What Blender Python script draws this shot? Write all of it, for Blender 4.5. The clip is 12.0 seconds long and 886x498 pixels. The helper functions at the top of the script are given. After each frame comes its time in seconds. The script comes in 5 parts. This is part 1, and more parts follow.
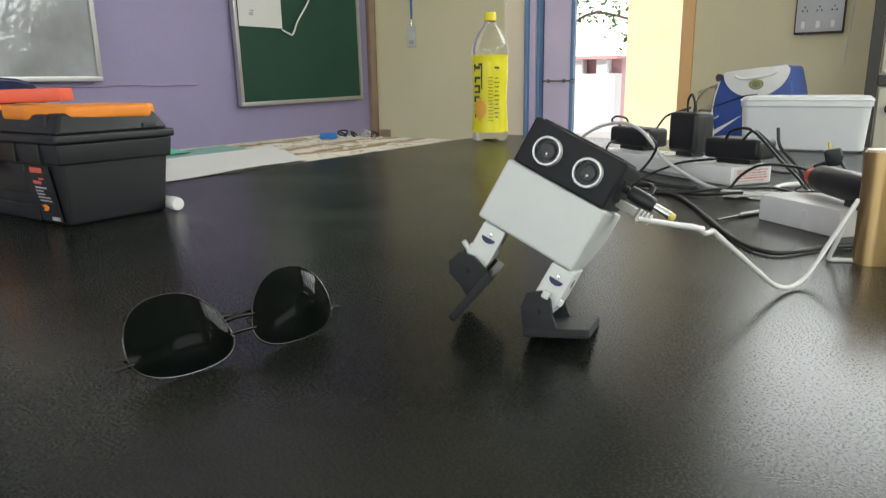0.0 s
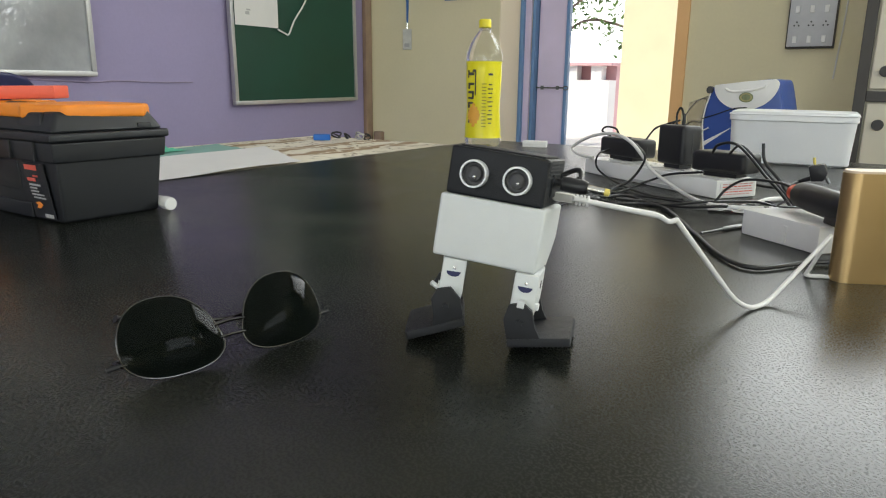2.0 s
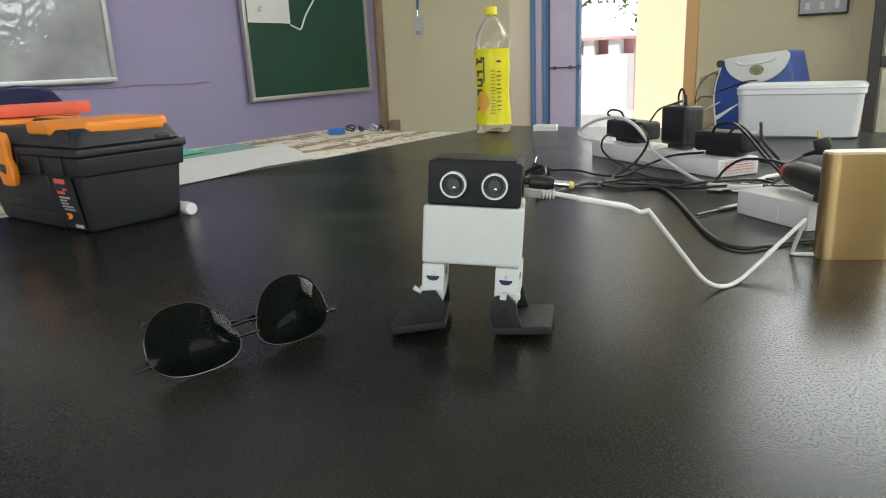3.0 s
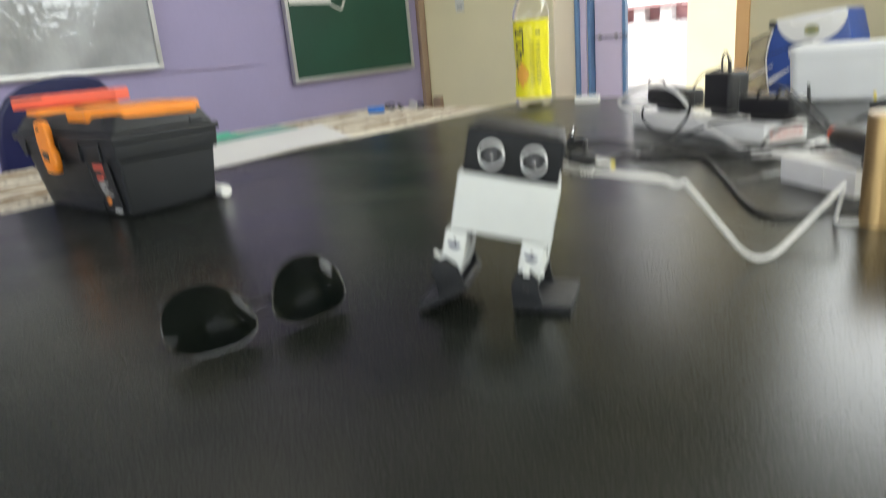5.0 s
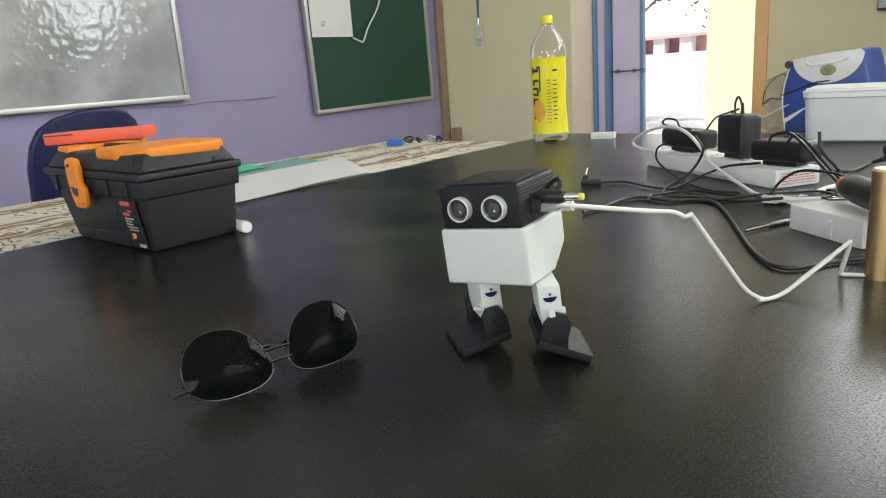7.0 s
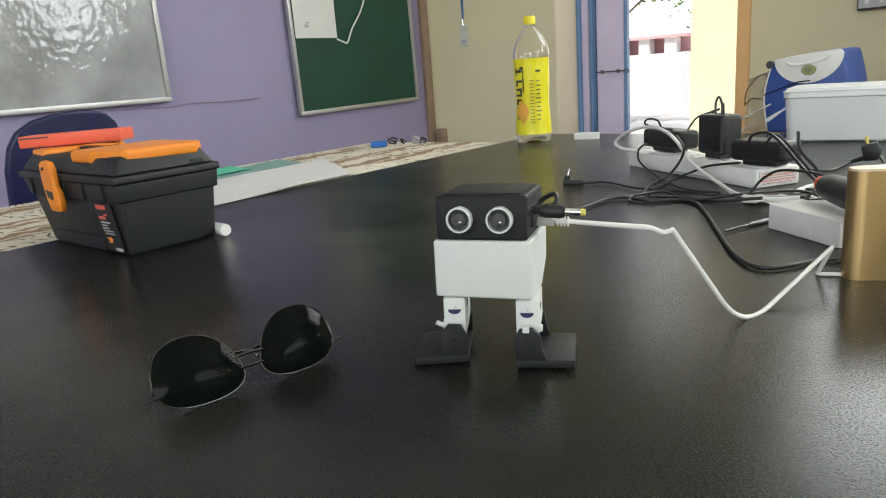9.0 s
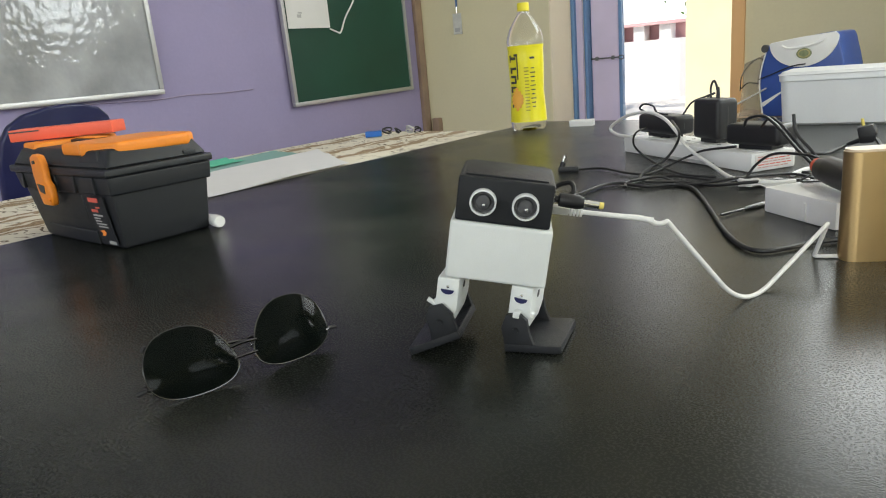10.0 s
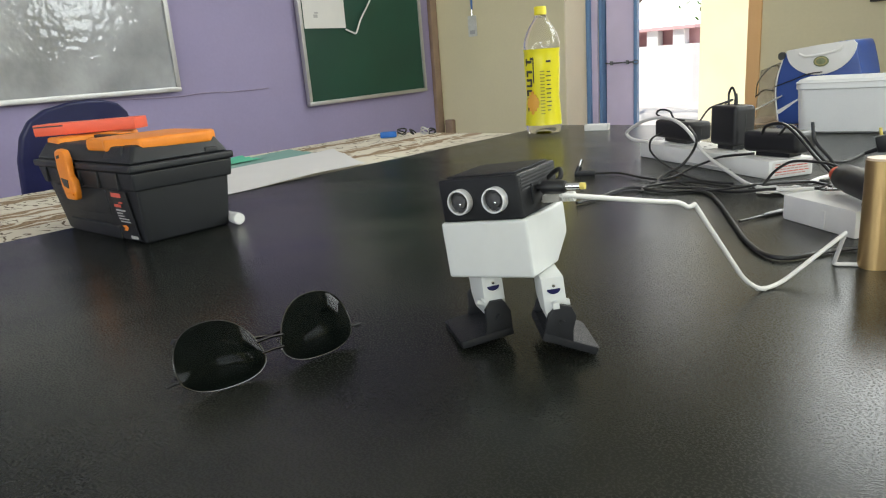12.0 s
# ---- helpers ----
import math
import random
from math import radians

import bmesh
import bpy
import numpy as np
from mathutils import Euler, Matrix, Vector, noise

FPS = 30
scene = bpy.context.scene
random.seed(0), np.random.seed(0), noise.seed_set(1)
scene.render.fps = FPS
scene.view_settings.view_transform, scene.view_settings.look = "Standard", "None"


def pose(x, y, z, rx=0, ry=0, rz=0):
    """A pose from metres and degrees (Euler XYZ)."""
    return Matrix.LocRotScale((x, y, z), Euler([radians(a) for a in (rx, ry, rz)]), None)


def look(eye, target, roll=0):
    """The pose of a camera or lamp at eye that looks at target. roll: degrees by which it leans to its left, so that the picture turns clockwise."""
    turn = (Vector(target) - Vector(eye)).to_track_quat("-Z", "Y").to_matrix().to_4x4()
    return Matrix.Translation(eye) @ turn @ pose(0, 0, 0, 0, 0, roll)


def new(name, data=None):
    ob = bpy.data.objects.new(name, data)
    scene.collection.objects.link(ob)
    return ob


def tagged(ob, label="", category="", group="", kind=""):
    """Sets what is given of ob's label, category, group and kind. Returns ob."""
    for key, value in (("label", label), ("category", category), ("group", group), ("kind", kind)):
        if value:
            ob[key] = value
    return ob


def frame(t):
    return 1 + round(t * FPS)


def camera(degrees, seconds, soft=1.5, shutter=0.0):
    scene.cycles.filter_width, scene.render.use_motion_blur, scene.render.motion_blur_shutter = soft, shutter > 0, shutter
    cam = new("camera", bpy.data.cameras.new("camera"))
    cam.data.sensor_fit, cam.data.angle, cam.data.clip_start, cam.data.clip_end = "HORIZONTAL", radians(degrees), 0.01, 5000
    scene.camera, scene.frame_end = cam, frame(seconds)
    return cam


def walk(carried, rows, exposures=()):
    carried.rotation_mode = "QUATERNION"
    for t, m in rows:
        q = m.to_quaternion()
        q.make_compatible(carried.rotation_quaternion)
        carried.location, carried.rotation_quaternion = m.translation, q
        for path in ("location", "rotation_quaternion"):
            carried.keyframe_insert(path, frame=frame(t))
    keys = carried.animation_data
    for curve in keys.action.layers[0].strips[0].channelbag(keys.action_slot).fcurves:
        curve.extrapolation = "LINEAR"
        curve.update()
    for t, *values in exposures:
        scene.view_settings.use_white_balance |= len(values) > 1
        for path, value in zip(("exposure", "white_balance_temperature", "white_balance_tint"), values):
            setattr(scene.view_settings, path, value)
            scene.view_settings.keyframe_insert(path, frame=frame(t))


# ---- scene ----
cam = camera(65.36, 12.0, soft=1.1, shutter=0.7)
PATH = [
    (0, (0.8007, 0.2763, 0.8973), (-0.2911, 1.8831, 0.4216), -0.90),
    (0.5, (0.8033, 0.2696, 0.9031), (-0.2912, 1.8845, 0.4624), -0.52),
    (1, (0.8046, 0.2732, 0.9008), (-0.2821, 1.8882, 0.4416), -0.44),
    (1.5, (0.8036, 0.2731, 0.9048), (-0.2846, 1.8900, 0.4561), 0.07),
    (2, (0.8085, 0.2689, 0.9046), (-0.2626, 1.8911, 0.4343), 0.64),
    (2.5, (0.8257, 0.2522, 0.9225), (-0.2560, 1.8637, 0.4397), -0.68),
    (2.7, (0.8368, 0.2504, 0.9229), (-0.2652, 1.8398, 0.4135), -1.54),
    (4.3, (0.8525, 0.2844, 0.9253), (-0.2986, 1.8307, 0.3924), -3.53),
    (4.5, (0.8504, 0.2718, 0.9239), (-0.3308, 1.7799, 0.3492), -2.37),
    (4.6, (0.8507, 0.2720, 0.9246), (-0.3439, 1.7627, 0.3306), -2.86),
    (4.7, (0.8517, 0.2723, 0.9339), (-0.3567, 1.7558, 0.3422), -3.35),
    (4.8, (0.8533, 0.2728, 0.9382), (-0.3585, 1.7665, 0.3755), -3.85),
    (4.9, (0.8554, 0.2733, 0.9313), (-0.3812, 1.7539, 0.3931), -4.34),
    (5, (0.8581, 0.2737, 0.9187), (-0.3768, 1.7395, 0.3471), -4.83),
    (5.1, (0.8612, 0.2739, 0.9110), (-0.3602, 1.7254, 0.2799), -4.88),
    (5.2, (0.8645, 0.2740, 0.9120), (-0.3544, 1.7202, 0.2621), -4.93),
    (5.3, (0.8673, 0.2742, 0.9105), (-0.3561, 1.7126, 0.2531), -4.98),
    (5.4, (0.8693, 0.2746, 0.9138), (-0.3620, 1.7122, 0.2692), -5.03),
    (5.5, (0.8701, 0.2754, 0.9172), (-0.3776, 1.7148, 0.3078), -5.08),
    (6, (0.8683, 0.2841, 0.9333), (-0.4051, 1.7256, 0.3852), -4.49),
    (6.5, (0.8705, 0.2736, 0.9355), (-0.4046, 1.7272, 0.4245), -3.78),
    (6.7, (0.8704, 0.2685, 0.9391), (-0.4144, 1.7179, 0.4404), -4.16),
    (8.3, (0.8709, 0.2767, 0.9371), (-0.3964, 1.7412, 0.4382), -4.08),
    (8.5, (0.8724, 0.2788, 0.9372), (-0.3842, 1.7502, 0.4313), -4.14),
    (9, (0.8741, 0.2782, 0.9381), (-0.3818, 1.7536, 0.4419), -4.38),
    (9.5, (0.8757, 0.2812, 0.9386), (-0.3692, 1.7654, 0.4414), -4.56),
    (10, (0.8736, 0.2819, 0.9346), (-0.3735, 1.7551, 0.4107), -5.16),
    (10.5, (0.8761, 0.2807, 0.9366), (-0.3773, 1.7521, 0.4228), -5.35),
    (11, (0.8726, 0.2766, 0.9358), (-0.3856, 1.7433, 0.4204), -5.04),
    (11.5, (0.8688, 0.2739, 0.9347), (-0.3919, 1.7361, 0.4125), -4.60),
    (12, (0.8692, 0.2698, 0.9364), (-0.3968, 1.7291, 0.4188), -4.24),
]
EXPOSURES = [(0, -0.18), (2.5, -0.22), (4.5, 0.0), (5.0, 0.15), (5.5, 0.25), (6.0, 0.16), (6.7, 0.0), (8.5, -0.06), (12, -0.05)]
walk(cam, [(t, look(eye, target, roll)) for t, eye, target, roll in PATH], EXPOSURES)

# ---------- world, daylight, exposure ----------
world = bpy.data.worlds.new("sky")
scene.world = world
world.use_nodes = True
wn = world.node_tree
sky = wn.nodes.new("ShaderNodeTexSky")
sky.sky_type, sky.sun_disc = "NISHITA", False
sky.sun_elevation, sky.sun_rotation = radians(54), radians(160)
wn.links.new(sky.outputs[0], wn.nodes["Background"].inputs[0])
wn.nodes["Background"].inputs[1].default_value = 0.15


def lamp(name, kind, m, energy, color, size=None):
    data = bpy.data.lights.new(name, kind)
    data.energy, data.color = energy, color
    if kind == "SUN":
        data.angle = radians(0.5)
    else:
        data.shape, data.size, data.size_y = "RECTANGLE", size[0], size[1]
    ob = new(name, data)
    ob.matrix_world = m
    return ob


lamp("sun", "SUN", look((3, -8, 12), (0, 0, 0)), 5.0, (1.0, 0.95, 0.86))
DAY = (0.95, 1.0, 0.985)
# sky light in the openings: two high in the north wall, placed from reflected glare
lamp("north_window_light", "AREA", look((0.96, 3.17, 2.08), (0.96, 0, 1.3)), 34, DAY, (1.28, 1.06))
lamp("north_window_light", "AREA", look((2.95, 3.17, 2.0), (2.6, 0, 1.7)), 62, DAY, (1.4, 1.1))
# unseen windows, one in the east wall and two south, added as fill light
lamp("added_east_light", "AREA", look((3.92, 0.9, 1.75), (0, 0.9, 1.2)), 36, DAY, (1.9, 1.3))
lamp("added_south_light", "AREA", look((-0.1, -3.12, 1.75), (-0.1, 0, 1.1)), 36, DAY, (1.9, 1.3))
lamp("added_south_light", "AREA", look((2.4, -3.12, 1.75), (2.0, 0, 1.1)), 55, DAY, (1.7, 1.3))


# ---------- materials ----------
def mat(name, color, rough=0.5, metal=0.0, vary=0.06, scale=40.0, bump=0.02, grain=400.0, spec=0.5, clear=0.0, trans=0.0, alpha=1.0, ior=1.45, emit=0.0):
    """A surface with colour variation at two scales, a changing roughness and a fine relief."""
    m = bpy.data.materials.new(name)
    m.use_nodes = True
    nt = m.node_tree
    b = nt.nodes["Principled BSDF"]
    co = nt.nodes.new("ShaderNodeTexCoord")
    n1, n2 = nt.nodes.new("ShaderNodeTexNoise"), nt.nodes.new("ShaderNodeTexNoise")
    n1.inputs["Scale"].default_value, n1.inputs["Detail"].default_value = scale, 5
    n2.inputs["Scale"].default_value, n2.inputs["Detail"].default_value = grain, 3
    for n in (n1, n2):
        nt.links.new(co.outputs["Object"], n.inputs["Vector"])
    mix = nt.nodes.new("ShaderNodeMix")
    mix.data_type, mix.blend_type = "RGBA", "MIX"
    add = nt.nodes.new("ShaderNodeMath")
    add.operation = "MULTIPLY_ADD"
    nt.links.new(n2.outputs["Fac"], add.inputs[0])
    add.inputs[1].default_value = 0.4
    nt.links.new(n1.outputs["Fac"], add.inputs[2])
    sub = nt.nodes.new("ShaderNodeMath")
    sub.operation, sub.use_clamp = "SUBTRACT", True
    nt.links.new(add.outputs[0], sub.inputs[0])
    sub.inputs[1].default_value = 0.2
    nt.links.new(sub.outputs[0], mix.inputs["Factor"])
    mix.inputs["A"].default_value = (*(max(0, c * (1 - 2 * vary)) for c in color), 1)
    mix.inputs["B"].default_value = (*(min(1, c * (1 + 2 * vary)) for c in color), 1)
    nt.links.new(mix.outputs["Result"], b.inputs["Base Color"])
    ro = nt.nodes.new("ShaderNodeMapRange")
    ro.inputs["To Min"].default_value, ro.inputs["To Max"].default_value = max(0.02, rough * 0.8), min(1, rough * 1.2)
    nt.links.new(n1.outputs["Fac"], ro.inputs["Value"])
    nt.links.new(ro.outputs[0], b.inputs["Roughness"])
    if bump:
        bp = nt.nodes.new("ShaderNodeBump")
        bp.inputs["Strength"].default_value, bp.inputs["Distance"].default_value = bump * 5, 0.001
        nt.links.new(n2.outputs["Fac"], bp.inputs["Height"])
        nt.links.new(bp.outputs[0], b.inputs["Normal"])
    b.inputs["Metallic"].default_value = metal
    b.inputs["Specular IOR Level"].default_value = spec
    b.inputs["Coat Weight"].default_value = clear
    b.inputs["Transmission Weight"].default_value = trans
    b.inputs["IOR"].default_value = ior
    b.inputs["Alpha"].default_value = alpha
    if emit:
        b.inputs["Emission Color"].default_value = (*color, 1)
        b.inputs["Emission Strength"].default_value = emit
    return m


PURPLE = mat("lilac_wall_paint", (0.300, 0.262, 0.425), 0.75, vary=0.05, scale=3, bump=0.05, grain=90)
YELLOW = mat("cream_wall_paint", (0.69, 0.63, 0.425), 0.75, vary=0.04, scale=3, bump=0.05, grain=90)
# door lilac, lightened to hold the bloom of the bright doorway
LEAF_PAINT = mat("lilac_door_paint_with_bloom", (0.60, 0.52, 0.70), 0.5, vary=0.06, scale=8)
# the cream wall paint again, lightened for a face turned to the windows
LIT_CREAM = mat("sidelit_wall_paint", (0.78, 0.69, 0.54), 0.75, vary=0.04, scale=3, bump=0.05, grain=90)
ORANGE_PAINT = mat("orange_wall_paint", (0.80, 0.48, 0.22), 0.7, vary=0.05, scale=4)
OUT_YELLOW = mat("outdoor_yellow_paint", (0.86, 0.78, 0.52), 0.8, vary=0.05, scale=4)
CEIL = mat("white_ceiling_paint", (0.75, 0.75, 0.72), 0.9, vary=0.03, scale=3)
FLOOR = mat("grey_floor_stone", (0.32, 0.30, 0.27), 0.4, vary=0.12, scale=5)
BLUE_PAINT = mat("blue_door_paint", (0.13, 0.24, 0.44), 0.5, vary=0.1, scale=20)
BLACK_PLASTIC = mat("black_plastic", (0.012, 0.012, 0.014), 0.42, vary=0.15, scale=60, bump=0.03, grain=1500)
TOOL_PLASTIC = mat("charcoal_plastic", (0.012, 0.0135, 0.016), 0.48, vary=0.15, scale=25, bump=0.05, grain=1200)
PRINT_BLACK = mat("black_printed_plastic", (0.0085, 0.0095, 0.012), 0.45, vary=0.25, scale=120, bump=0.09, grain=1500, spec=0.36)
WORN_BLACK = mat("scuffed_black_plastic", (0.05, 0.052, 0.056), 0.5, vary=0.4, scale=400, bump=0.08, grain=1500)
PRINT_WHITE = mat("white_printed_plastic", (0.63, 0.65, 0.64), 0.45, vary=0.02, scale=120, bump=0.04, grain=1800)
WHITE_PLASTIC = mat("white_plastic", (0.76, 0.755, 0.74), 0.35, vary=0.03, scale=40, bump=0.01)
CABLE_WHITE = mat("white_cable", (0.70, 0.69, 0.67), 0.45, vary=0.04, scale=60, bump=0.01)
CABLE_BLACK = mat("black_cable", (0.014, 0.014, 0.015), 0.4, vary=0.15, scale=60, bump=0.01)
ORANGE = mat("orange_plastic", (0.80, 0.245, 0.018), 0.45, vary=0.06, scale=30, bump=0.02)
RED = mat("red_plastic", (0.78, 0.11, 0.05), 0.45, vary=0.06, scale=30, bump=0.02)
NAVY = mat("navy_plastic", (0.014, 0.016, 0.062), 0.32, vary=0.1, scale=20, bump=0.02, spec=0.35)
GOLD = mat("gold_anodised_metal", (0.52, 0.36, 0.17), 0.34, metal=0.9, vary=0.04, scale=30, bump=0.02, grain=2500)
GOLD_PLASTIC = mat("gold_end_cap", (0.72, 0.58, 0.42), 0.4, vary=0.03, scale=40)
STEEL = mat("dull_steel", (0.13, 0.13, 0.13), 0.4, metal=1.0, vary=0.1, scale=90, bump=0.0)
BAG_FILM = mat("clear_brown_film", (0.50, 0.42, 0.30), 0.25, vary=0.15, scale=60, bump=0.1, grain=80, alpha=0.4)
CHROME = mat("polished_steel", (0.7, 0.7, 0.7), 0.18, metal=1.0, vary=0.04, scale=60, bump=0.0)
SILVER = mat("brushed_aluminium", (0.50, 0.50, 0.50), 0.42, metal=0.8, vary=0.05, scale=80, bump=0.02)
GUN = mat("gunmetal_wire", (0.07, 0.07, 0.07), 0.2, metal=1.0, vary=0.1, scale=80, bump=0.0)
EYE_RING = mat("pale_sensor_ring", (0.74, 0.75, 0.76), 0.38, metal=0.25, vary=0.05, scale=200, bump=0.02, grain=2500)
MESH_GREY = mat("sensor_mesh", (0.09, 0.09, 0.095), 0.4, metal=0.4, vary=0.3, scale=2500, bump=0.1, grain=3000)
LENS = mat("smoked_lens", (0.004, 0.0055, 0.0045), 0.04, vary=0.3, scale=30, bump=0.004, grain=60, spec=0.065, alpha=0.92)
SERVO = mat("blue_servo_plastic", (0.010, 0.012, 0.07), 0.3, vary=0.1, scale=60)
BRASS_YELLOW = mat("yellow_plug_tip", (0.75, 0.62, 0.15), 0.4, vary=0.05, scale=80)
CHALK_GREEN = mat("green_chalkboard", (0.007, 0.052, 0.032), 0.45, vary=0.16, scale=5, bump=0.02)
PAPER = mat("white_paper", (0.66, 0.65, 0.64), 0.8, vary=0.03, scale=12, bump=0.02)
PAPER_GREEN = mat("green_paper", (0.10, 0.50, 0.32), 0.7, vary=0.05, scale=12)
SLEEVE = mat("cloudy_card_sleeve", (0.60, 0.60, 0.56), 0.3, vary=0.1, scale=60)
PAPER_TEAL = mat("grey_green_paper", (0.20, 0.36, 0.32), 0.7, vary=0.05, scale=12)
BAR_DARK = mat("dark_print", (0.05, 0.05, 0.05), 0.6, vary=0.1)
BAR_GREY = mat("grey_print", (0.40, 0.40, 0.40), 0.6, vary=0.05)
BAR_RED = mat("red_print", (0.62, 0.10, 0.07), 0.6, vary=0.1)
BAR_ROSE = mat("faded_red_print", (0.50, 0.26, 0.24), 0.6, vary=0.1)
BAR_ORANGE = mat("orange_print", (0.85, 0.25, 0.04), 0.6, vary=0.1)
LABEL_YELLOW = mat("yellow_bottle_film", (0.80, 0.72, 0.02), 0.3, vary=0.05, scale=25, bump=0.01)
CAP_YELLOW = mat("yellow_cap", (0.80, 0.68, 0.03), 0.4, vary=0.05, scale=60)
PET = mat("clear_bottle_plastic", (0.97, 0.97, 0.95), 0.05, vary=0.01, scale=20, bump=0.015, grain=45, trans=1.0, ior=1.06, clear=1.0)
TRAY = mat("milky_plastic", (0.84, 0.85, 0.86), 0.3, vary=0.03, scale=12, bump=0.01, trans=0.15)
COOLER_BLUE = mat("blue_cooler_plastic", (0.03, 0.075, 0.30), 0.35, vary=0.08, scale=20)
CUP_CREAM = mat("cream_steel", (0.62, 0.58, 0.47), 0.45, vary=0.04, scale=6)
CUP_DARK = mat("dark_frame", (0.05, 0.045, 0.04), 0.5, vary=0.1, scale=12)
BROWN = mat("brown_conduit", (0.30, 0.21, 0.15), 0.6, vary=0.2, scale=12)
WOOD = mat("brown_wood", (0.28, 0.17, 0.09), 0.5, vary=0.2, scale=14, bump=0.05)
BLUE_SIGN = mat("blue_sign", (0.07, 0.17, 0.42), 0.5, vary=0.06, scale=20)
BLUE_CLIP = mat("blue_stick", (0.02, 0.14, 0.50), 0.4, vary=0.08, scale=60)
EARTH = mat("pale_earth", (0.72, 0.68, 0.62), 0.9, vary=0.12, scale=0.8, bump=0.1, grain=20)
PINK_WALL = mat("pink_wall_paint", (0.70, 0.42, 0.43), 0.8, vary=0.08, scale=2)
WHITE_PAINT = mat("white_outdoor_paint", (0.78, 0.76, 0.74), 0.8, vary=0.04, scale=2)
BARK = mat("grey_bark", (0.16, 0.12, 0.10), 0.9, vary=0.25, scale=6, bump=0.2, grain=40)
LEAF = mat("green_leaf", (0.10, 0.17, 0.05), 0.6, vary=0.3, scale=3)


def whiteboard_material():
    m = mat("whiteboard_film", (0.62, 0.62, 0.62), 0.09, vary=0.08, scale=4, bump=0.0, spec=0.6)
    nt = m.node_tree
    b = nt.nodes["Principled BSDF"]
    co = nt.nodes.new("ShaderNodeTexCoord")
    no = nt.nodes.new("ShaderNodeTexNoise")
    no.inputs["Scale"].default_value, no.inputs["Detail"].default_value = 34, 1.6
    nt.links.new(co.outputs["Object"], no.inputs["Vector"])
    bp = nt.nodes.new("ShaderNodeBump")
    bp.inputs["Strength"].default_value, bp.inputs["Distance"].default_value = 0.5, 0.003
    nt.links.new(no.outputs["Fac"], bp.inputs["Height"])
    nt.links.new(bp.outputs[0], b.inputs["Normal"])
    # smudges of old marker ink
    sm = nt.nodes.new("ShaderNodeTexNoise")
    sm.inputs["Scale"].default_value, sm.inputs["Detail"].default_value = 5, 6
    nt.links.new(co.outputs["Object"], sm.inputs["Vector"])
    rmp = nt.nodes.new("ShaderNodeValToRGB")
    rmp.color_ramp.elements[0].position, rmp.color_ramp.elements[0].color = 0.36, (0.235, 0.24, 0.255, 1)
    rmp.color_ramp.elements[1].position, rmp.color_ramp.elements[1].color = 0.62, (0.39, 0.40, 0.42, 1)
    nt.links.new(sm.outputs["Fac"], rmp.inputs["Fac"])
    nt.links.new(rmp.outputs["Color"], b.inputs["Base Color"])
    return m


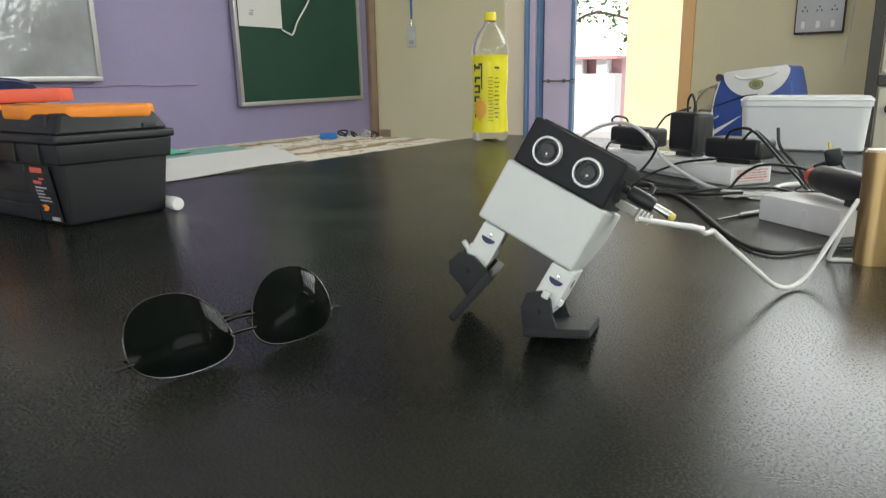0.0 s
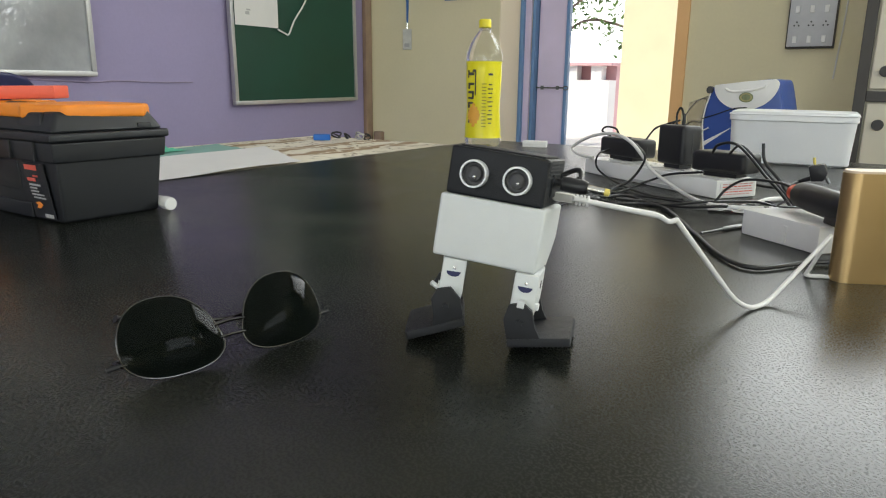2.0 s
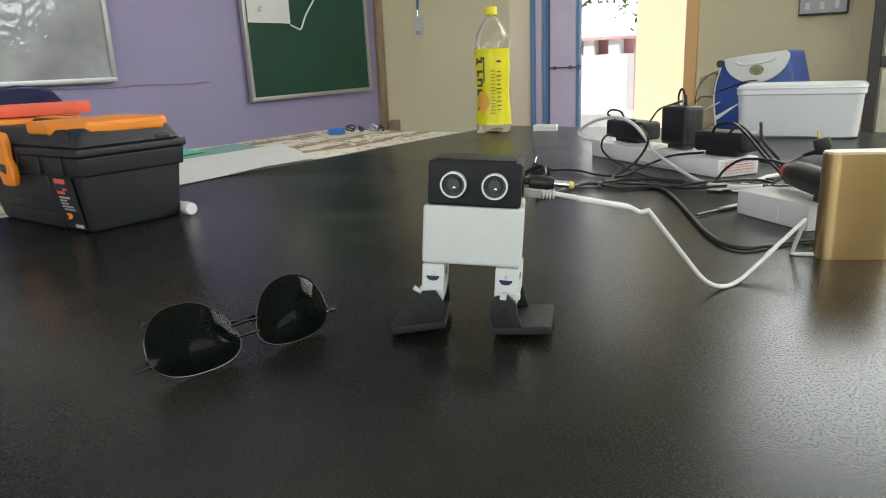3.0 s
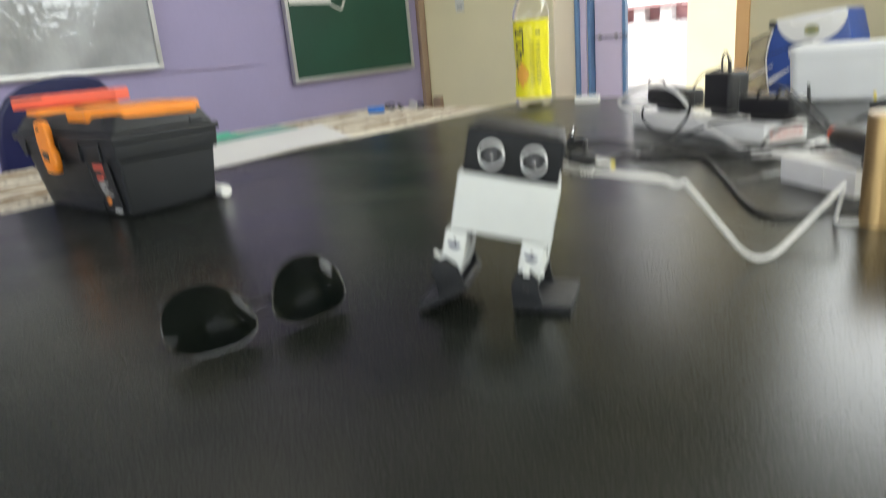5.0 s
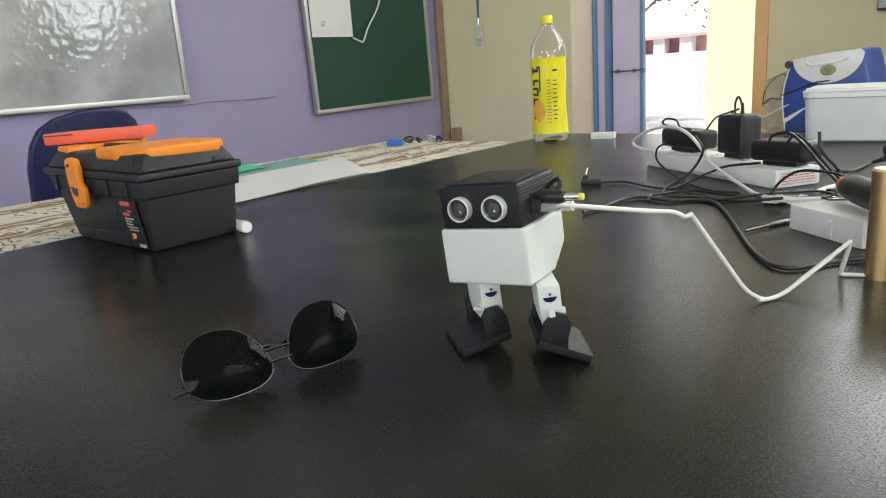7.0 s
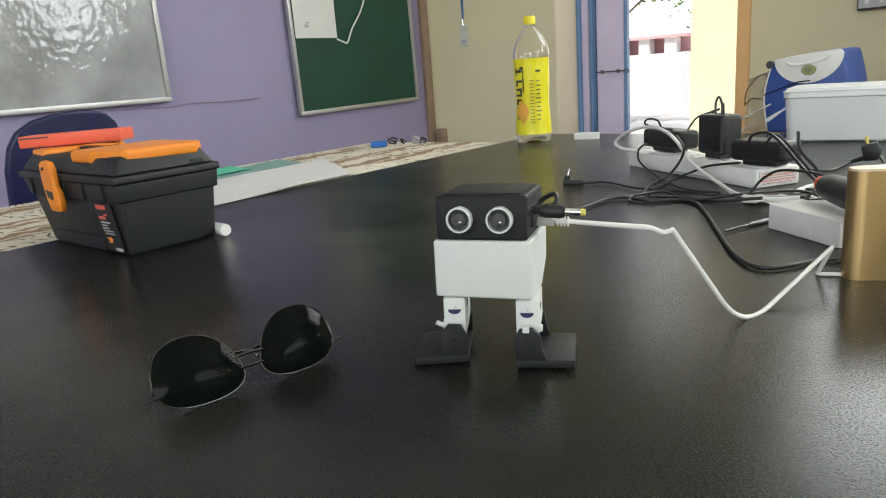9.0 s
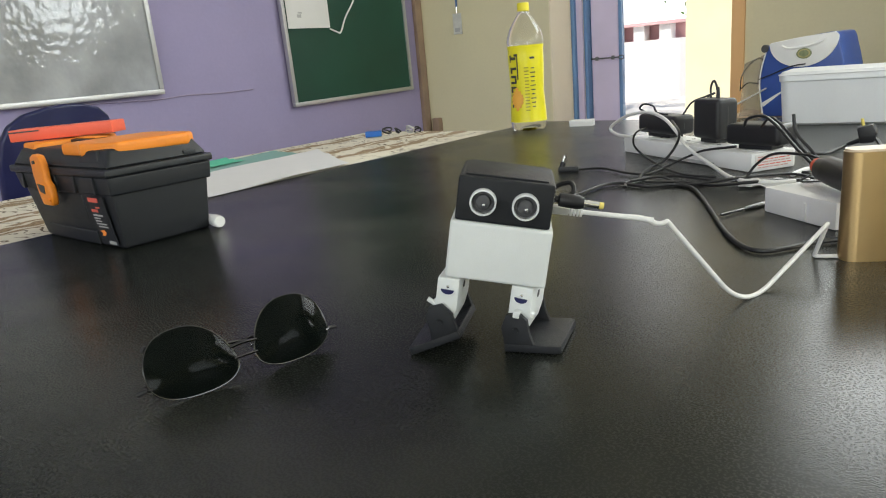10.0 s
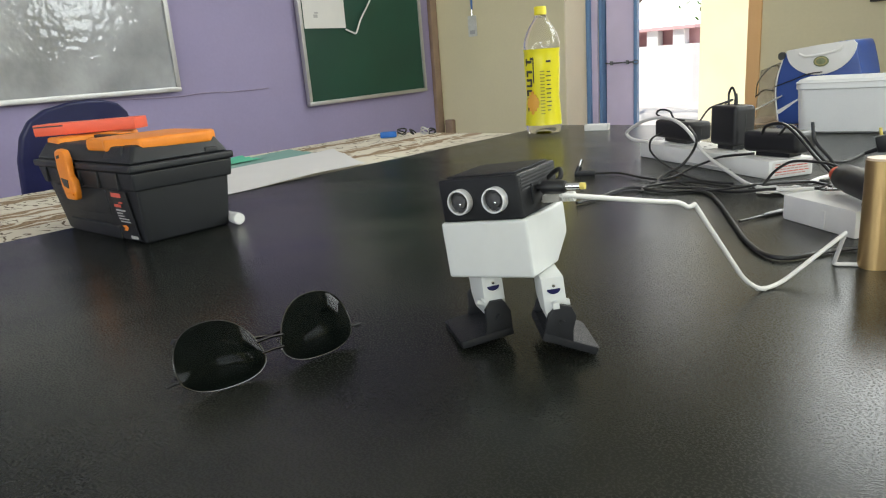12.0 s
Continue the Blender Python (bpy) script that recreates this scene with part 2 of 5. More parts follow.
def cloth_material():
    """Cream cloth with brown scrolls in bands along its length."""
    m = mat("patterned_cloth", (0.70, 0.64, 0.52), 0.9, vary=0.05, scale=60, bump=0.06, grain=900)
    nt = m.node_tree
    b = nt.nodes["Principled BSDF"]
    co = nt.nodes.new("ShaderNodeTexCoord")

    def node(kind, **sockets):
        n = nt.nodes.new(kind)
        for key, value in sockets.items():
            n.inputs[key.replace("_", " ")].default_value = value
        return n

    def blend(fac, a, b):
        mx = nt.nodes.new("ShaderNodeMix")
        mx.data_type = "RGBA"
        nt.links.new(fac, mx.inputs["Factor"])
        for sock, value in (("A", a), ("B", b)):
            if isinstance(value, tuple):
                mx.inputs[sock].default_value = (*value, 1)
            else:
                nt.links.new(value, mx.inputs[sock])
        return mx.outputs["Result"]

    def ramp(fac, stops):
        r = nt.nodes.new("ShaderNodeValToRGB")
        while len(r.color_ramp.elements) < len(stops):
            r.color_ramp.elements.new(0.5)
        for e, (at, value) in zip(r.color_ramp.elements, stops):
            e.position, e.color = at, (value, value, value, 1)
        nt.links.new(fac, r.inputs["Fac"])
        return r.outputs["Color"]

    # the bands waver like leaf edges
    warp = node("ShaderNodeTexNoise", Scale=9.0, Detail=2.0)
    nt.links.new(co.outputs["Object"], warp.inputs["Vector"])
    sep = nt.nodes.new("ShaderNodeSeparateXYZ")
    nt.links.new(co.outputs["Object"], sep.inputs[0])
    across = nt.nodes.new("ShaderNodeMath")
    across.operation = "MULTIPLY_ADD"
    across.inputs[1].default_value = 0.10
    nt.links.new(warp.outputs["Fac"], across.inputs[0])
    nt.links.new(sep.outputs["X"], across.inputs[2])
    scaled = nt.nodes.new("ShaderNodeMath")
    scaled.operation = "MULTIPLY_ADD"
    scaled.inputs[1].default_value, scaled.inputs[2].default_value = 2.155, -0.108
    nt.links.new(across.outputs[0], scaled.inputs[0])
    brown = ramp(scaled.outputs[0], [(0.0, 0), (0.10, 0), (0.12, 1), (0.21, 1), (0.23, 0), (0.43, 0), (0.45, 1), (0.585, 1), (0.605, 0), (0.68, 0), (0.70, 1), (0.80, 1), (0.82, 0)])
    speck = node("ShaderNodeTexNoise", Scale=260.0, Detail=2.0)
    nt.links.new(co.outputs["Object"], speck.inputs["Vector"])
    wool = blend(ramp(speck.outputs["Fac"], [(0.40, 0), (0.62, 1)]), (0.19, 0.12, 0.06), (0.38, 0.27, 0.16))
    vein = node("ShaderNodeTexWave", Scale=7.0, Distortion=11.0, Detail=2.0, Detail_Scale=1.4)
    nt.links.new(co.outputs["Object"], vein.inputs["Vector"])
    leaf_brown = blend(ramp(vein.outputs["Fac"], [(0.80, 0), (0.90, 1)]), wool, (0.64, 0.58, 0.46))
    twig = node("ShaderNodeTexWave", Scale=15.0, Distortion=16.0, Detail=2.5, Detail_Scale=1.3)
    twig.wave_type = "RINGS"
    nt.links.new(co.outputs["Object"], twig.inputs["Vector"])
    patch = node("ShaderNodeTexNoise", Scale=14.0, Detail=1.0)
    nt.links.new(co.outputs["Object"], patch.inputs["Vector"])
    sprig = nt.nodes.new("ShaderNodeMath")
    sprig.operation = "MULTIPLY"
    nt.links.new(ramp(twig.outputs["Fac"], [(0.07, 1), (0.15, 0)]), sprig.inputs[0])
    nt.links.new(ramp(patch.outputs["Fac"], [(0.47, 0), (0.52, 1)]), sprig.inputs[1])
    cream = blend(sprig.outputs[0], (0.66, 0.61, 0.50), (0.13, 0.09, 0.055))
    nt.links.new(blend(brown, cream, leaf_brown), b.inputs["Base Color"])
    return m


def laminate_material():
    """Black laminate: grained relief, wiped smears and dust specks."""
    m = mat("black_laminate", (0.010, 0.010, 0.0095), 0.34, vary=0.2, scale=6, bump=0.016, grain=900, spec=0.2)
    nt = m.node_tree
    b = nt.nodes["Principled BSDF"]
    co = nt.nodes.new("ShaderNodeTexCoord")
    sm = nt.nodes.new("ShaderNodeTexNoise")
    sm.inputs["Scale"].default_value, sm.inputs["Detail"].default_value, sm.inputs["Distortion"].default_value = 4.0, 4, 0.5
    nt.links.new(co.outputs["Object"], sm.inputs["Vector"])
    smear = nt.nodes.new("ShaderNodeValToRGB")
    smear.color_ramp.elements[0].position, smear.color_ramp.elements[0].color = 0.42, (0.0118, 0.0134, 0.0108, 1)
    smear.color_ramp.elements[1].position, smear.color_ramp.elements[1].color = 0.72, (0.035, 0.035, 0.029, 1)
    nt.links.new(sm.outputs["Fac"], smear.inputs["Fac"])
    vo = nt.nodes.new("ShaderNodeTexVoronoi")
    vo.inputs["Scale"].default_value = 60
    nt.links.new(co.outputs["Object"], vo.inputs["Vector"])
    dot = nt.nodes.new("ShaderNodeMath")
    dot.operation = "LESS_THAN"
    dot.inputs[1].default_value = 0.022
    nt.links.new(vo.outputs["Distance"], dot.inputs[0])
    few = nt.nodes.new("ShaderNodeMath")
    few.operation = "GREATER_THAN"
    few.inputs[1].default_value = 0.93
    sep = nt.nodes.new("ShaderNodeSeparateColor")
    nt.links.new(vo.outputs["Color"], sep.inputs[0])
    nt.links.new(sep.outputs[0], few.inputs[0])
    both = nt.nodes.new("ShaderNodeMath")
    both.operation = "MULTIPLY"
    nt.links.new(dot.outputs[0], both.inputs[0])
    nt.links.new(few.outputs[0], both.inputs[1])
    mx = nt.nodes.new("ShaderNodeMix")
    mx.data_type = "RGBA"
    mx.inputs["B"].default_value = (0.06, 0.057, 0.053, 1)
    nt.links.new(both.outputs[0], mx.inputs["Factor"])
    nt.links.new(smear.outputs["Color"], mx.inputs["A"])
    nt.links.new(mx.outputs["Result"], b.inputs["Base Color"])
    ro = nt.nodes.new("ShaderNodeMapRange")
    ro.inputs["From Min"].default_value, ro.inputs["From Max"].default_value = 0.3, 0.75
    ro.inputs["To Min"].default_value, ro.inputs["To Max"].default_value = 0.21, 0.29
    nt.links.new(sm.outputs["Fac"], ro.inputs["Value"])
    gr = nt.nodes.new("ShaderNodeTexNoise")
    gr.inputs["Scale"].default_value, gr.inputs["Detail"].default_value = 680, 2
    nt.links.new(co.outputs["Object"], gr.inputs["Vector"])
    speck = nt.nodes.new("ShaderNodeMapRange")
    speck.inputs["From Min"].default_value, speck.inputs["From Max"].default_value = 0.35, 0.65
    speck.inputs["To Min"].default_value, speck.inputs["To Max"].default_value = -0.06, 0.09
    nt.links.new(gr.outputs["Fac"], speck.inputs["Value"])
    total = nt.nodes.new("ShaderNodeMath")
    total.operation = "ADD"
    nt.links.new(ro.outputs[0], total.inputs[0])
    nt.links.new(speck.outputs[0], total.inputs[1])
    nt.links.new(total.outputs[0], b.inputs["Roughness"])
    return m


FILM, CLOTH, LAMINATE = whiteboard_material(), cloth_material(), laminate_material()


# ---------- mesh helpers ----------
def mesh_object(name, bm, material, smooth=False):
    me = bpy.data.meshes.new(name)
    bm.normal_update()
    bm.to_mesh(me)
    bm.free()
    if smooth:
        for p in me.polygons:
            p.use_smooth = True
        me.set_sharp_from_angle(angle=radians(40))
    me.materials.append(material)
    return new(name, me)


def part(name, bm, material, parent, label="", at=None, smooth=True):
    ob = mesh_object(name, bm, material, smooth)
    ob.parent = parent
    if at is not None:
        ob.matrix_basis = at
    return tagged(ob, label)


def thing(name, m, label, category, group="", kind=""):
    ob = new(name)
    ob.empty_display_size = 0.02
    ob.matrix_basis = m
    return tagged(ob, label, category, group, kind)


def solo(name, bm, material, m, label, category, group="", kind="", smooth=True):
    ob = mesh_object(name, bm, material, smooth)
    ob.matrix_basis = m
    return tagged(ob, label, category, group, kind)


def box(x0, x1, y0, y1, z0, z1, bevel=0.0, seg=2, bm=None):
    made = bmesh.new()
    bmesh.ops.create_cube(made, size=1)
    for v in made.verts:
        v.co = Vector((x0 + (v.co.x + 0.5) * (x1 - x0), y0 + (v.co.y + 0.5) * (y1 - y0), z0 + (v.co.z + 0.5) * (z1 - z0)))
    if bevel:
        bmesh.ops.bevel(made, geom=made.edges[:], offset=bevel, segments=seg, profile=0.6, affect="EDGES")
    return join(bm, made)


def join(bm, made):
    """Adds made to bm and returns bm; made alone where there is no bm."""
    if bm is None:
        return made
    me = bpy.data.meshes.new("join")
    made.to_mesh(me)
    made.free()
    bm.from_mesh(me)
    bpy.data.meshes.remove(me)
    return bm


def prism(outline, depth, axis="y", bevel=0.0, seg=2, bm=None, start=0.0):
    """An outline of (a, b) pairs drawn out by depth along axis: y takes (x, z), z takes (x, y), x takes (y, z)."""
    made = bmesh.new()
    put = {"y": lambda a, b, c: (a, c, b), "z": lambda a, b, c: (a, b, c), "x": lambda a, b, c: (c, a, b)}[axis]
    low = [made.verts.new(put(a, b, start)) for a, b in outline]
    high = [made.verts.new(put(a, b, start + depth)) for a, b in outline]
    made.faces.new(low)
    made.faces.new(high[::-1])
    for i in range(len(low)):
        j = (i + 1) % len(low)
        made.faces.new((low[i], high[i], high[j], low[j]))
    bmesh.ops.recalc_face_normals(made, faces=made.faces[:])
    if bevel:
        bmesh.ops.bevel(made, geom=made.edges[:], offset=bevel, segments=seg, profile=0.6, affect="EDGES")
    return join(bm, made)


def lathe(profile, steps=32, m=None, bm=None):
    """Profile of (radius, z) turned about z; closed where the radius is 0."""
    made = bmesh.new()
    rings = []
    for r, z in profile:
        if r < 1e-6:
            rings.append([made.verts.new((0, 0, z))])
        else:
            rings.append([made.verts.new((r * math.cos(2 * math.pi * k / steps), r * math.sin(2 * math.pi * k / steps), z)) for k in range(steps)])
    for a, b in zip(rings, rings[1:]):
        for k in range(steps):
            j = (k + 1) % steps
            if len(a) == 1 and len(b) > 1:
                made.faces.new((a[0], b[j], b[k]))
            elif len(b) == 1 and len(a) > 1:
                made.faces.new((a[k], a[j], b[0]))
            elif len(a) > 1:
                made.faces.new((a[k], a[j], b[j], b[k]))
    bmesh.ops.recalc_face_normals(made, faces=made.faces[:])
    if m is not None:
        bmesh.ops.transform(made, matrix=m, verts=made.verts[:])
    return join(bm, made)


def rod(a, b, r, steps=14, bm=None, r2=None):
    a, b = Vector(a), Vector(b)
    n = (b - a).length
    m = Matrix.Translation(a) @ (b - a).to_track_quat("Z", "Y").to_matrix().to_4x4()
    return lathe([(0, 0), (r, 0), (r if r2 is None else r2, n), (0, n)], steps, m, bm)


def smooth_line(points, per=8):
    """A line that glides through the points."""
    p = [Vector(q) for q in points]
    p = [2 * p[0] - p[1], *p, 2 * p[-1] - p[-2]]
    out = []
    for a, b, c, d in zip(p, p[1:], p[2:], p[3:]):
        for k in range(per):
            t = k / per
            out.append(0.5 * (2 * b + (c - a) * t + (2 * a - 5 * b + 4 * c - d) * t * t + (3 * b - a - 3 * c + d) * t**3))
    return [*out, p[-2]]


def sweep(line, r, steps=10, closed=False, bm=None, flat=1.0):
    """A round cord of radius r along a line."""
    made = bmesh.new()
    line = [Vector(q) for q in line]
    n, rings, up = len(line), [], Vector((0.13, 0.21, 0.97)).normalized()
    for i, q in enumerate(line):
        t = (line[(i + 1) % n] - line[i - 1]) if closed or 0 < i < n - 1 else (line[1] - q if i == 0 else q - line[-2])
        t.normalize()
        u = (up - t * up.dot(t)).normalized()
        up, w = u, t.cross(u)
        rings.append([made.verts.new(q + r * (math.cos(2 * math.pi * k / steps) * w + flat * math.sin(2 * math.pi * k / steps) * u)) for k in range(steps)])
    for a, b in zip(rings, rings[1:] + rings[:1] if closed else rings[1:]):
        for k in range(steps):
            j = (k + 1) % steps
            made.faces.new((a[k], a[j], b[j], b[k]))
    if not closed:
        made.faces.new(rings[0][::-1])
        made.faces.new(rings[-1])
    bmesh.ops.recalc_face_normals(made, faces=made.faces[:])
    return join(bm, made)


def structure(name, bm, material, label, parent=None):
    ob = mesh_object(name, bm, material)
    ob.parent = parent
    return tagged(ob, label, "", "", "structure")


T = 0.75  # height of the table tops

# ---------- the room ----------
WX, NY, DY, EX, SY, H = -1.36, 2.90, 3.10, 4.0, -3.2, 3.0
structure("floor", box(-1.6, 4.2, -3.4, 3.35, -0.1, 0), FLOOR, "grey stone floor of the room")
structure("ceiling", box(-1.6, 4.2, -3.4, 3.35, H, H + 0.12), CEIL, "white painted ceiling")
structure("wall_west", box(WX - 0.2, WX, -3.4, 3.35, 0, H), PURPLE, "lilac painted classroom wall with boards")
structure("wall_pier", box(WX, -0.66, NY, 3.35, 0, H), YELLOW, "cream painted pier beside the door")
# thin facing whose lighter colour stands for the daylight on this side
structure("wall_reveal", box(-0.66, -0.655, NY + 0.001, DY, 0, H), LIT_CREAM, "side face of the pier with daylight in its colour")


def wall_with_openings(name, x0, x1, y0, y1, openings, material, label, along="x"):
    """A wall of height H with rectangular openings (start, end, low, high) through it."""
    bm = bmesh.new()
    at = x0 if along == "x" else y0
    end = x1 if along == "x" else y1

    def slab(a, b, z0, z1):
        if b - a > 1e-4 and z1 - z0 > 1e-4:
            if along == "x":
                box(a, b, y0, y1, z0, z1, bm=bm)
            else:
                box(x0, x1, a, b, z0, z1, bm=bm)

    for a, b, low, high in openings:
        slab(at, a, 0, H)
        slab(a, b, 0, low)
        slab(a, b, high, H)
        at = b
    slab(at, end, 0, H)
    return structure(name, bm, material, label)


wall_with_openings("wall_north", -0.655, 4.2, DY, DY + 0.25, [(-0.61, 0.0585, 0, 2.1), (0.30, 1.62, 1.53, 2.63), (2.2, 3.7, 1.4, 2.6)], YELLOW, "olive cream painted wall with the doorway")
# openings added in the two unseen walls for the fill lamps
wall_with_openings("wall_east", EX, EX + 0.2, -3.4, 3.1, [(-0.1, 1.9, 1.05, 2.45)], YELLOW, "unseen cream painted wall with an added window", "y")
wall_with_openings("wall_south", -1.36, 4.0, SY - 0.2, SY, [(-1.1, 0.9, 1.05, 2.45), (1.5, 3.3, 1.05, 2.45)], YELLOW, "unseen cream painted wall with two added windows")


def window(name, x0, x1, z0, z1, m):
    w = thing(name, m, "unseen window with a painted frame and bars", "window", "", "structure")
    fr = box(x0, x1, -0.03, 0.03, z0, z0 + 0.04)
    box(x0, x1, -0.03, 0.03, z1 - 0.04, z1, bm=fr)
    box(x0, x0 + 0.04, -0.03, 0.03, z0 + 0.04, z1 - 0.04, bm=fr)
    box(x1 - 0.04, x1, -0.03, 0.03, z0 + 0.04, z1 - 0.04, bm=fr)
    part("window_frame", fr, BLUE_PAINT, w, smooth=False)
    mid = (x0 + x1) / 2
    part("mullion", box(mid - 0.02, mid + 0.02, -0.02, 0.02, z0 + 0.04, z1 - 0.04), BLUE_PAINT, w, smooth=False)


window("window_1", 0.30, 1.62, 1.53, 2.63, pose(0, DY + 0.17, 0))
window("window_2", 2.2, 3.7, 1.4, 2.6, pose(0, DY + 0.17, 0))
# east and south windows are unseen, added around the fill lamps
window("added_window_3", -0.1, 1.9, 1.05, 2.45, pose(EX + 0.12, 0, 0, 0, 0, 90))
window("added_window_4", -1.1, 0.9, 1.05, 2.45, pose(0, SY - 0.13, 0))
window("added_window_5", 1.5, 3.3, 1.05, 2.45, pose(0, SY - 0.13, 0))

# door: blue frame post, lilac leaf standing half shut, orange jamb
structure("door_post", box(-0.654, -0.637, DY - 0.03, DY - 0.001, 0, 2.12, 0.003), BLUE_PAINT, "blue painted door post")
structure("door_strip", box(-0.6365, -0.6095, DY - 0.012, DY - 0.001, 0, 2.12), LEAF_PAINT, "pale lilac painted strip of the door frame")
structure("door_stop", box(-0.609, -0.594, DY + 0.0, DY + 0.05, 0, 2.09, 0.003), BLUE_PAINT, "blue painted inner door stop")
leaf = thing("door_1", pose(-0.589, DY + 0.03, 0, 0, 0, 10), "lilac double-door leaf with blue edge, half open", "door", "", "structure")
part("leaf_panel", box(0, 0.119, 0, 0.035, 0.01, 2.08, 0.004), LEAF_PAINT, leaf, smooth=False)
part("leaf_edge", box(0.1195, 0.134, -0.004, 0.039, 0.01, 2.08, 0.003), BLUE_PAINT, leaf, "blue painted edge strip", smooth=False)
bolt = rod((0.0, -0.010, 0.885), (0.122, -0.010, 0.885), 0.003)
box(0.02, 0.030, -0.014, 0.0, 0.877, 0.893, bm=bolt)
box(0.09, 0.10, -0.014, 0.0, 0.877, 0.893, bm=bolt)
sweep([Vector((0.132 + 0.011 * math.cos(a), -0.012, 0.884 + 0.008 * math.sin(a))) for a in np.linspace(0, 2 * math.pi, 17)[:-1]], 0.0022, 6, closed=True, bm=bolt)
part("bolt", bolt, STEEL, leaf, "worn steel tower bolt")
structure("door_jamb", box(0.012, 0.058, DY - 0.012, DY + 0.25, 0, 2.098), ORANGE_PAINT, "orange painted door jamb")

# outside: earth, veranda wall, low building, tree
structure("ground", box(-60, 60, 3.36, 120, -0.25, -0.12), EARTH, "pale trodden earth outside")
# far panel glows by itself to give the doorway its burnt-out white
structure("backdrop", box(-90, 90, 110, 110.5, -0.2, 70), mat("glowing_sky_white", (1.0, 1.0, 1.0), 1.0, vary=0.0, bump=0.0, emit=1.2), "glowing white panel in place of the bright sky beyond the yard")
structure("veranda_wall", box(-1.345, -0.75, 6.3, 6.55, -0.12, 3.4), OUT_YELLOW, "sunlit yellow veranda wall outside the door")


def low_building():
    b = thing("low_building", pose(-4.06, 13.5, -0.12), "low pink building with white posts and a flat roof edge", "building")
    part("wall", box(-9, 0, 0.22, 3, 0, 1.36), PINK_WALL, b, smooth=False)
    part("roof", prism([(-0.2, 1.361), (-0.2, 1.42), (3.2, 1.44), (3.2, 1.361)], 9.1, "x", start=-9.05), PINK_WALL, b, "faded pink roof edge", smooth=False)
    part("plinth", box(-9, 0, -0.15, 0.2195, 0, 1.09), WHITE_PAINT, b, smooth=False)
    for k in range(16):
        part("post", box(-0.388 - 0.51 * k, -0.174 - 0.51 * k, -0.13, 0.12, 1.0905, 1.3605), WHITE_PAINT, b, smooth=False)


low_building()


def tree():
    rnd = random.Random(4)
    t = thing("tree", pose(-3.6, 9.6, -0.12), "thin tree with bare grey limbs and pale green leaves", "tree")
    trunk = sweep(smooth_line([(0, 0, 0), (0.06, 0.02, 1.0), (-0.05, 0, 2.0), (0.1, 0.05, 3.2)]), 0.07, 9)
    tips = []
    for k in range(16):
        a, z = k * 2.4, 1.5 + 0.11 * k
        d = Vector((math.cos(a), math.sin(a), 0))
        p = [Vector((0, 0, z)), d * 0.5 + Vector((0, 0, z + 0.35)), d * 1.0 + Vector((0, 0, z + 0.45 + rnd.uniform(-0.3, 0.3))), d * 1.5 + Vector((0, 0, z + rnd.uniform(0, 0.7)))]
        line = smooth_line(p, 5)
        sweep(line, 0.018, 6, bm=trunk)
        tips += line[5:]
    part("trunk", trunk, BARK, t)
    crown = bmesh.new()
    for q in tips:
        for _ in range(14):
            c = q + Vector((rnd.gauss(0, 0.16), rnd.gauss(0, 0.16), rnd.gauss(0, 0.13)))
            u = Vector((rnd.gauss(0, 1), rnd.gauss(0, 1), rnd.gauss(0, 1))).normalized()
            v = u.orthogonal().normalized()
            s = rnd.uniform(0.03, 0.06)
            crown.faces.new([crown.verts.new(c + s * w) for w in (-u, 0.45 * v, u, -0.45 * v)])
    part("crown", crown, LEAF, t, smooth=False)


tree()

# ---------- tables ----------
def table(m, w, d, label, material, leg):
    t = thing("work_table", m, label, "table")
    part("tabletop", box(0, w, 0, d, T - 0.028, T, 0.003), material, t)
    for y in (0.06, d - 0.08):
        part("apron", box(0.06, w - 0.06, y, y + 0.02, T - 0.11, T - 0.0285), leg, t, smooth=False)
    for x in (0.06, w - 0.11):
        for y in (0.085, d - 0.135):
            part("leg", box(x, x + 0.05, y, y + 0.05, 0, T - 0.029, 0.003), leg, t, smooth=False)
    return t


table(pose(-0.157, -0.25, 0), 1.75, 2.20, "wide table with a black grained laminate top", LAMINATE, CUP_DARK)
table(pose(-0.62, -0.1, -0.006), 0.455, 1.86, "narrow wooden table under a patterned cloth", WOOD, WOOD)


def tablecloth():
    bm = box(0, 0.464, 0, 1.88, 0.0, 0.0035, 0.001)
    box(-0.004, -0.001, 0, 1.88, -0.22, 0.0034, bm=bm)
    box(0, 0.464, 1.8805, 1.8835, -0.2, 0.0034, bm=bm)
    return solo("tablecloth", bm, CLOTH, pose(-0.625, -0.11, T - 0.0055), "cream tablecloth with brown scroll bands", "tablecloth")


tablecloth()


def sheet(m, w, d, material, label, curl=0.004, seed=1, skew=0.0):
    bm = bmesh.new()
    bmesh.ops.create_grid(bm, x_segments=24, y_segments=14, size=0.5)
    for v in bm.verts:
        x, y = v.co.x, v.co.y
        v.co = Vector((x * w, y * d - skew * x * w, curl * (noise.noise(Vector((x * 3, y * 3, seed))) + 0.6 + 1.2 * max(0, abs(y) - 0.42) * 8 * (noise.noise(Vector((x * 6, 3, seed))) > 0.1))))
    geo = bmesh.ops.extrude_face_region(bm, geom=bm.faces[:])
    for v in geo["geom"]:
        if isinstance(v, bmesh.types.BMVert):
            v.co.z += 0.0004
    bmesh.ops.recalc_face_normals(bm, faces=bm.faces[:])
    return solo("paper_sheet", bm, material, m, label, "paper")


sheet(pose(-0.290, 1.085, T + 0.0008, 0, 0, 3), 0.27, 0.46, PAPER, "white paper sheet lying along the table edge", 0.0028, 2, 0.62)
